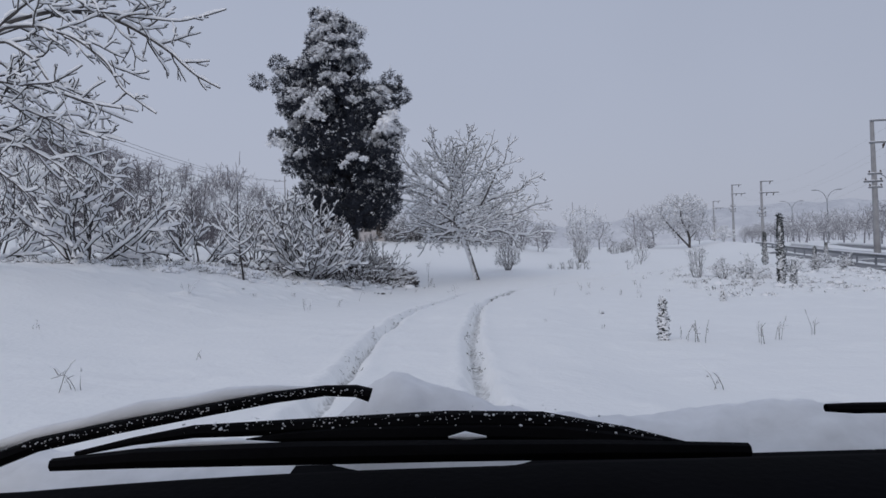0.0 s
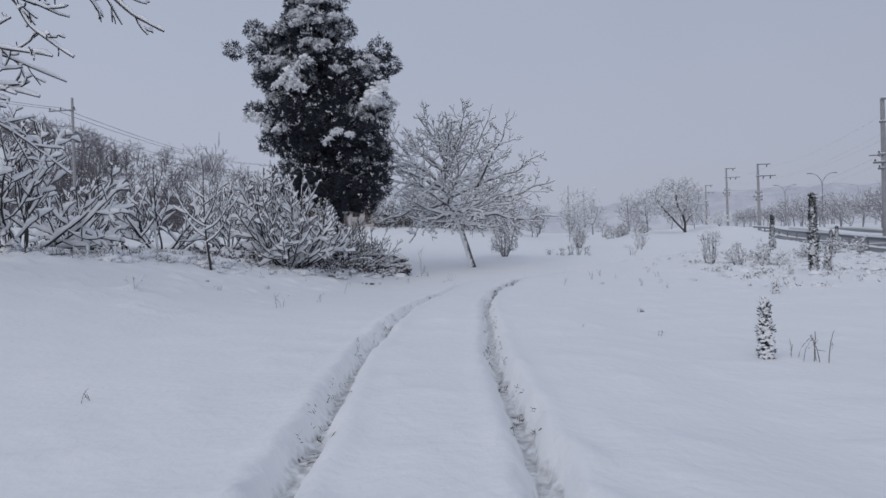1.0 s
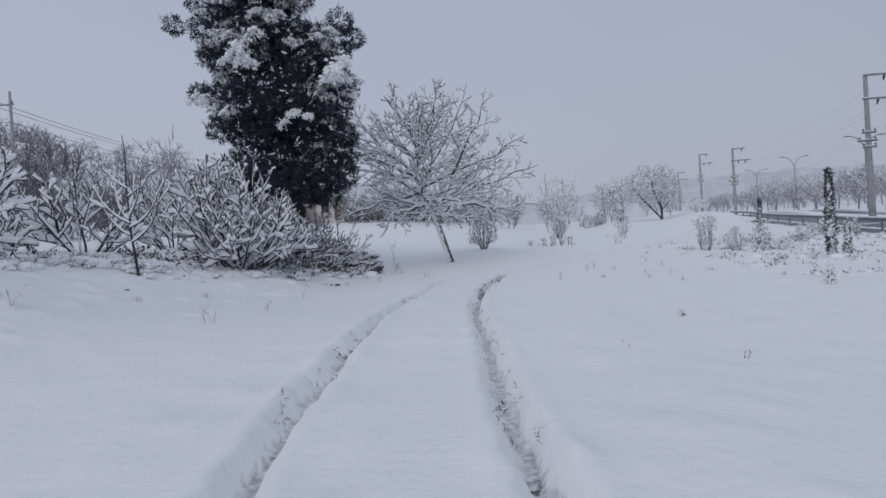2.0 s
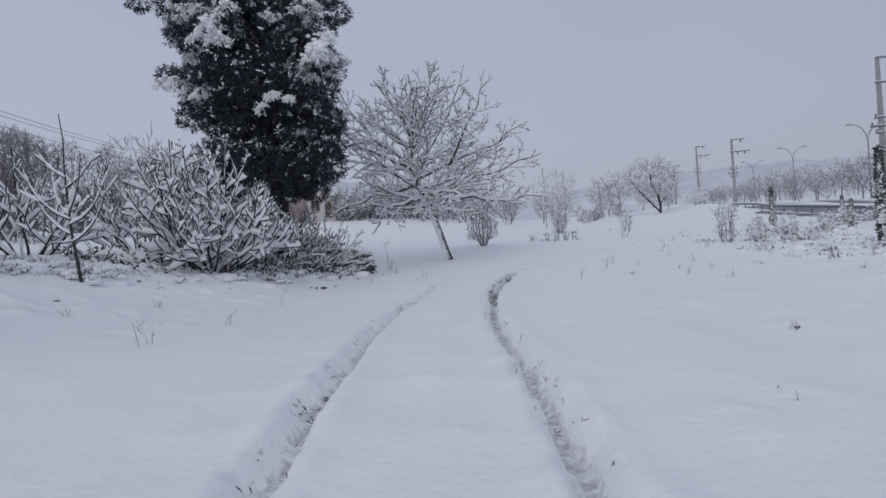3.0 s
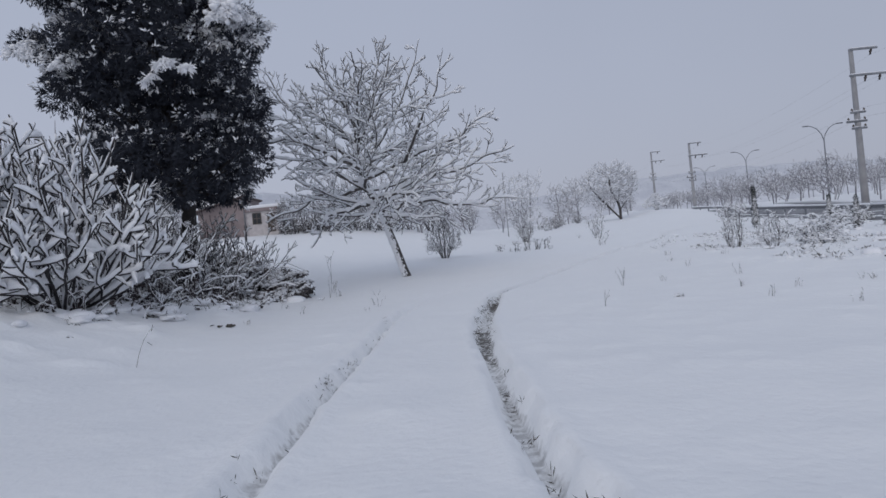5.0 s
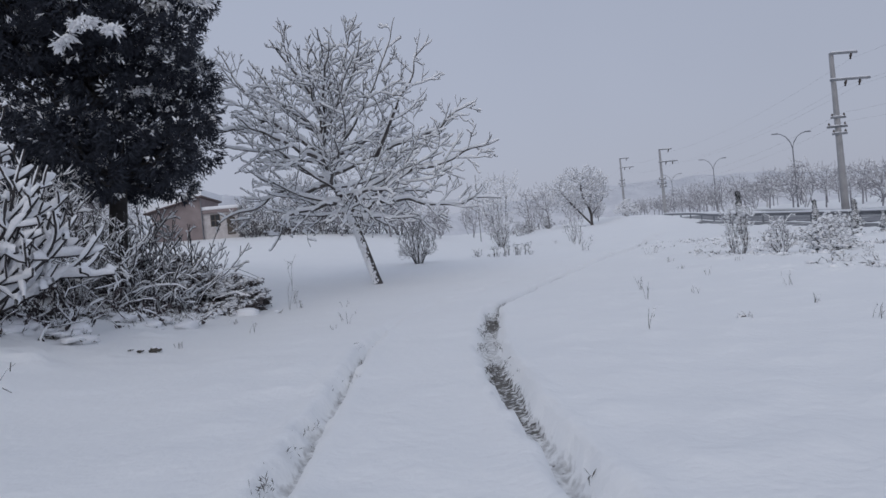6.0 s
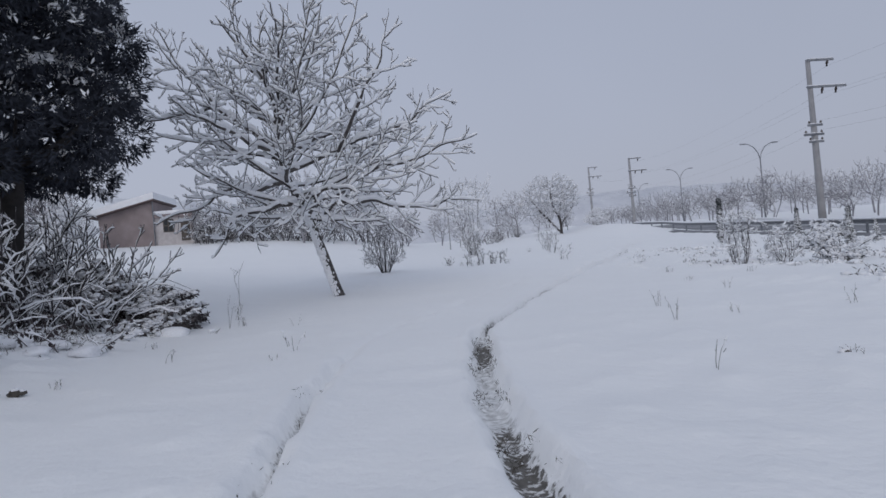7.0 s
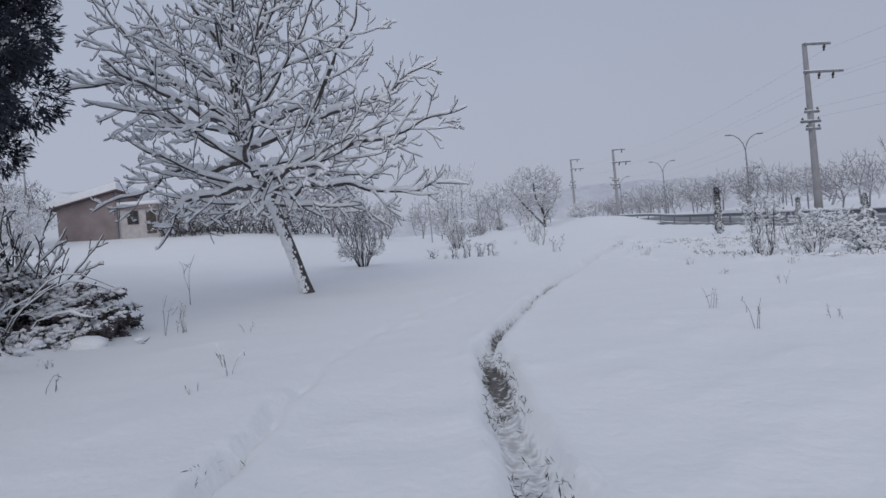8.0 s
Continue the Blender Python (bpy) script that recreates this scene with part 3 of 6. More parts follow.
        far = float(room[max(i for i, w in enumerate(inside) if w)]) if any(inside) else 1.5
        line = grown(o, d, far * rng.uniform(0.85, 1.0), rng, 0.02, 0.10, 0.16)
        ch.append((line, np.linspace(0.036, 0.011, len(line))))
        sprigs(line[3:], 0.021, ch, rng, 3, 0.37, 0.84, 0.05, 0.0095, 0.25, 0.55, 0.085, 1.5)
    ch = [(p, r) for p, r in ch if p[:, 2].min() > 1.0 or r[0] > 0.05]
    ch += tips_of([c for c in ch if c[1][-1] < 0.0132], rng, 0.15, 0.0085, 0.5, 0.55, 1)
    tree = woody("walnut_tree", (-1.02, 33.48, gz(-1.02, 33.48) - 0.02), ch, rng, "bare spreading walnut tree with leaning trunk, every branch carrying snow", "tree",
                 BARK, TWIG, 0.034, (0.0235, 0.95, 0.12, 0.12), sit=1.1, tall=1.5)
    # pads of snow caught in the forks
    pads, wide = [], []
    for p, r in ch:
        if len(p) > 3 and 0.011 < r[1] < 0.09 and rng.random() < 0.7:
            for k in range(3):
                pads.append(p[0] + (p[1] - p[0]) * rng.uniform(-0.2, 0.9) + np.array([0, 0, r[0] * 0.8 + 0.015]) + rng.normal(0, 0.025, 3))
                wide.append(rng.uniform(0.05, 0.10) + 0.8 * r[0])
    part("fork_snow", blobs(pads, wide, rng, 0.62), SNOW_CLUMP, tree, "pads of snow caught in the forks", smooth=True, kind="stuff")
    # snow blown against the near and windward side of the trunk
    clots, sizes = [], []
    line = stem
    for _ in range(1300):
        z, a = rng.uniform(0.05, 2.7), rng.normal(math.radians(226), 0.55)
        c = np.array([np.interp(z, line[:, 2], line[:, j]) for j in range(3)])
        r = np.interp(z, (0, 1, 2, 3), (0.16, 0.152, 0.143, 0.13)) - 0.012
        clots.append((c[0] + r * math.cos(a), c[1] + r * math.sin(a), z))
        sizes.append(rng.uniform(0.012, 0.034))
    part("trunk_snow", blobs(clots, sizes, rng, 1.6), SNOW_CLUMP, tree, "snow plastered on the trunk", smooth=True, kind="stuff")
    return tree


make_walnut()


def make_overhanging_tree():
    """The old tree beside the track whose boughs reach over the snow and sag."""
    rng = np.random.default_rng(5)
    foot = np.array([-10.6, 8.9, gz(-10.6, 8.9) - 0.03])
    stem = np.array([(0, 0, -0.2), (0.1, 0, 1.0), (0.25, -0.05, 2.2), (0.5, -0.1, 3.4), (0.75, -0.15, 4.6), (0.8, -0.1, 5.6), (0.7, 0.1, 6.6)])
    ch = [(stem, np.array([0.23, 0.2, 0.18, 0.16, 0.13, 0.09, 0.05]))]
    # stops of each bough, its thickness and how densely it shoots
    for stops, r, every in ((((-9.28, 9.0, 6.5), (-8.13, 9.4, 6.88), (-7.14, 9.6, 6.69), (-6.47, 9.7, 6.35), (-5.87, 9.8, 5.91), (-5.35, 9.8, 5.39), (-4.72, 9.8, 5.0)), 0.07, 0.34),
                            (((-7.9, 9.4, 6.86), (-7.0, 9.5, 6.72), (-6.2, 9.5, 6.55), (-5.17, 9.3, 6.33), (-4.13, 9.0, 6.37)), 0.03, 0.36),
                            (((-8.9, 8.6, 6.3), (-8.1, 8.6, 6.8), (-6.6, 8.6, 6.9), (-5.4, 8.8, 6.55)), 0.04, 0.34),
                            (((-9.1, 8.8, 6.3), (-8.1, 8.6, 6.2), (-7.07, 8.4, 5.81), (-6.27, 8.3, 5.22), (-5.98, 8.3, 4.64), (-5.2, 8.2, 4.1)), 0.05, 0.32),
                            (((-9.1, 8.8, 6.1), (-8.2, 8.7, 5.55), (-7.63, 8.6, 4.77), (-6.75, 8.6, 4.49), (-5.76, 8.5, 4.27)), 0.045, 0.32),
                            (((-9.5, 9.2, 5.85), (-8.5, 9.0, 4.82), (-7.5, 8.9, 4.05), (-6.33, 8.9, 3.75)), 0.045, 0.3),
                            (((-9.4, 8.7, 4.9), (-8.3, 8.6, 4.46), (-7.4, 8.6, 4.06), (-6.5, 8.6, 3.75)), 0.04, 0.3),
                            (((-9.7, 8.8, 4.15), (-8.7, 8.9, 3.84), (-8.0, 9.0, 3.4), (-7.35, 9.0, 2.9)), 0.04, 0.28),
                            (((-9.4, 8.4, 5.2), (-8.1, 8.0, 4.81), (-7.25, 8.0, 4.75), (-6.58, 8.0, 5.06)), 0.035, 0.3),
                            (((-9.9, 8.6, 3.5), (-9.0, 8.5, 3.3), (-8.4, 8.6, 2.8), (-8.0, 8.6, 2.3)), 0.04, 0.26),
                            (((-9.6, 9.4, 5.0), (-8.8, 9.6, 4.5), (-8.1, 9.7, 3.8)), 0.04, 0.26),
                            (((-10.3, 9.6, 4.6), (-9.7, 10.6, 4.4), (-9.0, 11.6, 3.7), (-8.4, 12.2, 3.0)), 0.05, 0.3),
                            (((-10.4, 9.8, 5.6), (-9.6, 11.0, 5.6), (-8.4, 12.2, 5.0)), 0.05, 0.36),
                            (((-11.0, 8.2, 5.4), (-11.9, 7.4, 6.0), (-12.8, 6.8, 6.1)), 0.06, 0.4),
                            (((-10.4, 8.0, 5.8), (-9.8, 6.9, 6.5), (-9.2, 5.8, 6.5)), 0.06, 0.4)):
        q = np.array(stops) - foot
        z = np.clip(q[0][2] - 0.9, 1.5, 5.9)
        q = np.vstack([[np.interp(z, stem[:, 2], stem[:, k]) for k in range(3)], q])
        u = np.linspace(0, len(q) - 1, 6 * len(q))
        line = np.stack([np.interp(u, np.arange(len(q)), q[:, k]) for k in range(3)], 1) + rng.normal(0, 0.012, (len(u), 3))
        for _ in range(3):
            line[1:-1] = 0.5 * line[1:-1] + 0.25 * (line[:-2] + line[2:])
        sprigs(line, r * 0.64, ch, rng, 3, every * 1.0, 0.80, 0.03, 0.0100, 0.25, 0.52, 0.17, 1.05)
    return woody("roadside_tree", tuple(foot), ch, rng, "old bare tree with drooping snow-lined boughs over the field edge", "tree", BARK, TWIG, 0.02, (0.025, 0.75, 0.14, 0.09), sit=0.8, tall=1.3)


make_overhanging_tree()


def fig_chains(rng, width, high, stems, lean=(0, 0)):
    """Stems sweep out from one stool, fork and turn their tips up; together they make a dome."""
    out = []
    for k in range(stems):
        a = k * 2.4 + rng.uniform(-0.3, 0.3)
        steep = radians(12 + 66 * ((k * 0.618 + 0.2) % 1))
        reach = ((math.cos(steep) / width) ** 2.6 + (math.sin(steep) / high) ** 2.6) ** (-1 / 2.6)
        line = grown((math.cos(a) * 0.2, math.sin(a) * 0.2, -0.1), (math.cos(a) + lean[0] * 0.3, math.sin(a) + lean[1] * 0.3, math.tan(steep) * 0.75), reach * rng.uniform(0.8, 1.0), rng, 0.045, 0.10)
        sprigs(line, rng.uniform(0.027, 0.036), out, rng, 2, 0.28, 0.85, 0.085, 0.0140, 0.2, 0.62, 0.17, 1.15)
    top = np.quantile([p[-1][2] for p, _ in out], 0.96)
    cut = []
    for p, r in out:                                  # what would stand out of the dome is cut back
        p = p * np.array([1, 1, np.clip(high / top, 0.85, 1.2)])
        within = (np.hypot(p[:, 0], p[:, 1]) / width) ** 2.6 + (np.maximum(0, p[:, 2]) / high) ** 2.6 < rng.uniform(0.9, 1.2)
        n = len(p) if within.all() else int(within.argmin())
        if n > 2:
            cut.append((p[:n], r[:n]))
    return cut


def make_fig(at, width, high, stems, seed, label, lean=(0, 0)):
    rng = np.random.default_rng(seed)
    return woody("fig_bush", (at[0], at[1], gz(*at) - 0.02), fig_chains(rng, width, high, stems, lean), rng, label, "bush", FIG_BARK, FIG_BARK, 0.022, (0.037, 0.75, 0.10, 0.08),
                 "fig bushes along the bank", sides=(7, 5, 4), sit=0.95, tall=2.1)


make_fig((-11.6, 14.3), 3.2, 3.6, 12, 21, "wide bare fig bush with candelabra stems thick with snow", (0.3, 0))
make_fig((-10.6, 19.2), 1.9, 2.8, 10, 22, "upright bare fig bush laden with snow on the bank")
make_fig((-7.1, 21.6), 2.6, 3.85, 26, 23, "large domed fig bush white with snow beside the conifer", (0.25, 0))
make_fig((-13.2, 18.6), 2.0, 2.7, 12, 24, "bare fig bush half hidden behind others, snow covered")
make_fig((-15.8, 15.6), 2.2, 2.8, 12, 25, "bare fig bush low at the field edge, snow covered")
make_fig((-10.9, 24.5), 2.0, 2.8, 12, 26, "bare fig bush behind the hedge row, snow covered")


def make_undergrowth(at, wide, n, seed):
    """Withered stalks with curled brown leaves among the foot of the figs."""
    rng = np.random.default_rng(seed)
    base = thing("undergrowth", (at[0], at[1], gz(*at) - 0.03), "tangle of withered brown stalks and leaves dusted with snow", "undergrowth", "withered growth at the foot of the bank")
    lines, cs, hs = [], [], []
    for _ in range(n):
        o = np.array([rng.normal(0, wide * 0.5), rng.normal(0, wide * 0.3), -0.05])
        o[2] += gz(at[0] + o[0], at[1] + o[1]) - gz(*at)
        L = rng.uniform(0.25, 0.95)
        a = rng.uniform(0, 6.28)
        p = grown(o, (math.cos(a) * 0.9, math.sin(a) * 0.9, 1), L, rng, -0.07, 0.24)
        lines.append((p, np.linspace(0.011, 0.005, len(p))))
        for q in p[1:]:
            if rng.random() < 0.7:
                cs.append(q)
                hs.append((rng.normal(), rng.normal(), -0.2))
    part("stalk_tangle", tubes(lines, 4), UNDERGROWTH, base, smooth=True, kind="stuff")
    part("foliage", sprays(cs, hs, 0.10, rng, 4, 0.28, 0.5), UNDERGROWTH, base, "curled brown leaves", kind="stuff")
    part("snow_cover", snow_on(lines, 0.028, 0.4, rng, 0.3, 0.06), SNOW_CLUMP, base, smooth=True, kind="stuff")


for k, (x, y, w, n) in enumerate(((-7.9, 20.9, 1.1, 30), (-6.6, 21.4, 1.0, 18), (-9.2, 19.6, 1.2, 40), (-6.2, 23.0, 1.0, 36), (-11.0, 16.4, 1.4, 40), (-5.4, 24.9, 0.9, 30), (-7.4, 26.2, 1.5, 110), (-8.6, 26.6, 1.5, 90), (-6.1, 26.4, 1.2, 36))):
    make_undergrowth((x, y), w, n, 160 + k)


def make_sapling():
    rng = np.random.default_rng(31)
    base = (-7.58, 16.7, gz(-7.58, 16.7))
    stem = np.array([[0.02, 0, -0.15], [-0.06, 0.02, 0.5], [-0.14, 0.05, 1.0], [-0.17, 0.06, 1.6], [-0.2, 0.08, 2.3], [-0.19, 0.1, 2.9], [-0.24, 0.1, 3.4]])
    ch = [(stem, np.array([0.036, 0.031, 0.027, 0.022, 0.016, 0.012, 0.009]))]
    for k, (z, a, L) in enumerate(((0.8, 0.15, 1.8), (0.95, 3.0, 1.8), (1.15, 0.5, 1.6), (1.25, 3.5, 1.5), (1.4, 5.6, 1.3), (1.6, 1.8, 1.2), (1.35, 2.5, 1.5), (1.9, 0.1, 0.9), (2.1, 3.2, 0.8))):
        at = np.array([np.interp(z, stem[:, 2], stem[:, i]) for i in range(3)])
        line = grown(at, (math.cos(a), math.sin(a) * 0.7, 0.35), L, rng, 0.14, 0.05, 0.12)
        sprigs(line, 0.018, ch, rng, 1, 0.34, 0.65, 0.12, 0.010, 0.4, 0.55, 0.06, 0.6)
    return woody("sapling", base, ch, rng, "thin young tree with candelabra of upturned snowy branches", "tree", FIG_BARK, FIG_BARK, 0.03, (0.048, 0.6, 0.06, 0.08), sides=(7, 5, 4), sit=0.5)


make_sapling()

# crown outline of the conifer: height, near-field side, far side, all in metres from its foot
CROWN = np.array([(2.3, -2.7, 2.0), (2.9, -3.0, 2.4), (3.9, -3.2, 2.5), (4.7, -3.3, 2.45), (5.9, -3.7, 2.4), (7.3, -4.1, 2.75), (8.7, -4.2, 2.75), (9.6, -4.3, 2.3),
                  (10.5, -2.9, 1.2), (11.9, -2.4, 0.9), (12.9, -1.6, 0.1), (13.4, -1.5, -0.8)])


def make_conifer():
    rng = np.random.default_rng(42)
    foot = (-6.78, 27.0)
    base = thing("conifer_tree", (*foot, gz(*foot) - 0.05), "tall dense dark green conifer with clots of snow on its boughs", "tree")
    trunk = np.array([[0, 0, -0.2], [0.03, 0, 1.0], [0.15, 0.05, 2.6], [-0.2, 0.05, 5.0], [-0.6, 0.1, 8.0], [-0.95, 0, 11.0], [-1.15, 0, 13.0]])
    part("trunk", tubes([(trunk, np.array([0.24, 0.205, 0.19, 0.17, 0.13, 0.08, 0.03]))], 10), CONIFER_BARK, base, "dark rough trunk", smooth=True)
    lobes, limbs = [], []
    tries = 0
    while len(lobes) < 175 and tries < 12000:
        tries += 1
        z = rng.uniform(2.65, 13.2)
        xl, xr = np.interp(z, CROWN[:, 0], CROWN[:, 1]), np.interp(z, CROWN[:, 0], CROWN[:, 2])
        half, mid = (xr - xl) / 2, (xr + xl) / 2
        r = rng.uniform(0.38, 0.92) * min(1.0, 0.35 + half * 0.28)
        a, q = rng.uniform(0, 2 * math.pi), math.sqrt(rng.uniform(0.05, 1.0))
        room = max(0.05, half - r * 0.75)
        c = np.array([mid + math.cos(a) * q * room, math.sin(a) * q * min(room, 1.9) + 0.5 * float(np.interp(z, (3, 7), (1, 0.2))), z])
        if any(np.linalg.norm((c - l) / np.array([1, 1, 1.1])) < 0.52 * (r + s) for l, s in lobes):
            continue
        lobes.append((c, r))
    lobes += [(np.array(c), r) for c, r in (((-3.6, 0, 11.0), 0.46), ((-3.2, 0.2, 10.4), 0.5), ((-4.55, -0.3, 10.05), 0.42), ((-1.5, 0, 13.35), 0.36), ((-0.5, 0.1, 12.8), 0.42), ((2.25, -0.2, 9.65), 0.55), ((2.7, -0.3, 8.9), 0.5), ((2.15, -0.5, 6.5), 0.6), ((2.2, 0.3, 7.1), 0.6), ((2.1, -0.9, 5.8), 0.5), ((2.2, 0.4, 5.2), 0.5))]
    centres, heads, snow_c, snow_s, load_c, load_s, hang_c, hang_h, cushions = [], [], [], [], [], [], [], [], []
    for c, r in lobes:
        if r > 0.5:
            z0 = max(2.9, c[2] - 1.0 - rng.uniform(0, 0.8))
            s = np.array([np.interp(z0, trunk[:, 2], trunk[:, k]) for k in range(3)])
            m = (s + c) / 2 + np.array([0, 0, -0.15])
            limbs.append((np.array([s, m, c]), np.array([0.07, 0.05, 0.02])))
        for _ in range(int(340 * r * r) + 42):
            v = rng.normal(0, 1, 3)
            v /= np.linalg.norm(v)
            k = rng.uniform(0.45, 1.0) ** 0.6
            p = c + v * r * k * np.array([1, 1, 0.85])
            centres.append(p)
            heads.append(v + np.array([0, 0, -0.15]))
        # loose clots on the upper side, more of them high up
        heavy = 0.9 * noise.noise((c[0] * 1.2, c[1] * 1.2, c[2] * 1.1 + 4)) + 0.4 * np.clip((c[2] - 5.5) / 6, -1.0, 1)
        for _ in range(int(26 * r * r * np.clip(0.3 + heavy, 0.05, 1.0)) + 1):
            a, q = rng.uniform(0, 2 * math.pi), math.sqrt(rng.random())
            h = math.sqrt(max(0, 1 - q * q))
            snow_c.append(c + np.array([math.cos(a) * q * r * 1.02, math.sin(a) * q * r * 1.02, h * r * 0.85]))
            snow_s.append(rng.uniform(0.02, 0.06))
        if heavy > 0.2 and c[2] > 4.5:
            cushions.append((c + np.array([rng.normal(0, 0.35) * r, -rng.uniform(0.45, 0.85) * r, rng.uniform(0.3, 0.65) * r]), r * rng.uniform(0.28, 0.6)))
            if heavy > 0.3:
                cushions.append((c + np.array([rng.choice([-1, 1]) * rng.uniform(0.5, 0.8) * r, rng.uniform(-0.4, 0.3) * r, 0.5 * r]), r * rng.uniform(0.3, 0.6)))
    cushions += [(np.array(c), r) for c, r in (((2.15, -1.0, 7.65), 0.38), ((2.0, -1.3, 7.2), 0.34), ((2.4, -0.8, 7.2), 0.28), ((0.3, -2.05, 5.48), 0.13), ((0.72, -2.1, 5.84), 0.18), ((1.25, -2.05, 5.66), 0.12), ((-1.3, -2.0, 8.5), 0.42),
                                               ((-1.0, -2.1, 8.0), 0.36), ((-1.7, -1.9, 8.1), 0.34), ((-1.0, -1.4, 11.4), 0.42), ((-1.1, -1.0, 12.3), 0.36), ((-3.4, -1.0, 7.0), 0.42), ((-2.7, -1.6, 6.8), 0.36))]
    # thick smooth lumps on the heaviest bough
    for c, r in (((2.2, -1.15, 7.6), 0.30), ((2.45, -1.0, 7.75), 0.26), ((2.0, -1.35, 7.3), 0.27), ((2.3, -1.3, 7.25), 0.22), ((1.85, -1.4, 7.05), 0.18), ((-1.3, -2.1, 8.4), 0.2), ((-1.1, -2.15, 8.15), 0.17)):
        for _ in range(26):
            load_c.append(np.array(c) + rng.normal(0, 0.48, 3) * r * np.array([1.1, 0.8, 0.9]))
            load_s.append(r * rng.uniform(0.2, 0.5))
    # cushions: bowed pads along a bough, with caked sprays drooping from their rim
    for c, r in cushions:
        way, fall = rng.uniform(-1.3, 1.3), rng.uniform(0.5, 1.3)
        tilt = rng.normal(0, 0.35)
        for _ in range(int(62 * r) + 8):
            u, w = rng.normal(0, 0.5), rng.normal(0, 0.32)
            x, y = u * math.cos(way) - w * math.sin(way), u * math.sin(way) + w * math.cos(way)
            load_c.append(c + r * np.array([x, y * 0.8, -fall * (x * x + y * y) + tilt * x + 0.3 * y + rng.normal(0, 0.06)]))
            load_s.append(rng.uniform(0.035, 0.085) * (0.6 + 0.8 * r))
        for _ in range(int(110 * r) + 16):
            a = rng.uniform(0, 2 * math.pi)
            k = rng.uniform(0.65, 1.15)
            hang_c.append(c + r * k * np.array([math.cos(a), math.sin(a) * 0.7, -fall * k * 0.8 + tilt * math.cos(a) + 0.25 * math.sin(a)]))
            hang_h.append((math.cos(a), math.sin(a), -0.75))
    part("snow_load", blobs(load_c, load_s, rng, 0.72), SNOW_CLUMP, base, "heavy cushions of snow on single boughs", smooth=True, kind="stuff")
    part("snow_fringe", sprays(hang_c, hang_h, 0.15, rng, 6, 0.12, 0.2), SNOW_CLUMP, base, "snow-caked sprays hanging below the cushions", kind="stuff")
    for i, l in enumerate(limbs[:14]):
        part("limb", tubes([l], 6), CONIFER_BARK, base, smooth=True)
    part("inner_wood", tubes(limbs[14:], 5), CONIFER_BARK, base, smooth=True, kind="stuff")
    part("foliage", sprays(centres, heads, 0.16, rng, 7, 0.10, 0.15), NEEDLE, base, "dense dark green sprays", kind="stuff")
    part("snow_cover", blobs(snow_c, snow_s, rng, 0.6), SNOW_CLUMP, base, "clots of snow", smooth=True, kind="stuff")
    # snow-tipped sprays
    pick = rng.random(len(centres)) < np.clip([(p[2] - 6.0) / 130 + (0.06 if h[2] > 0.2 else 0.0) + (0.16 if noise.noise((p[0] * 2.1, p[1] * 2.1, p[2] * 2.1)) > 0.22 else 0.0) for p, h in zip(centres, heads)], 0.006, 0.28)
    cs, hs = np.array(centres)[pick], np.array(heads)[pick]
    part("snowy_foliage", sprays(cs + hs * 0.12 + np.array([0, 0, 0.08]), hs + np.array([0, 0, 0.2]), 0.13, rng, 7, 0.17, 0.1), SNOW_CLUMP, base, "snow-dusted spray tips", kind="stuff")


make_conifer()


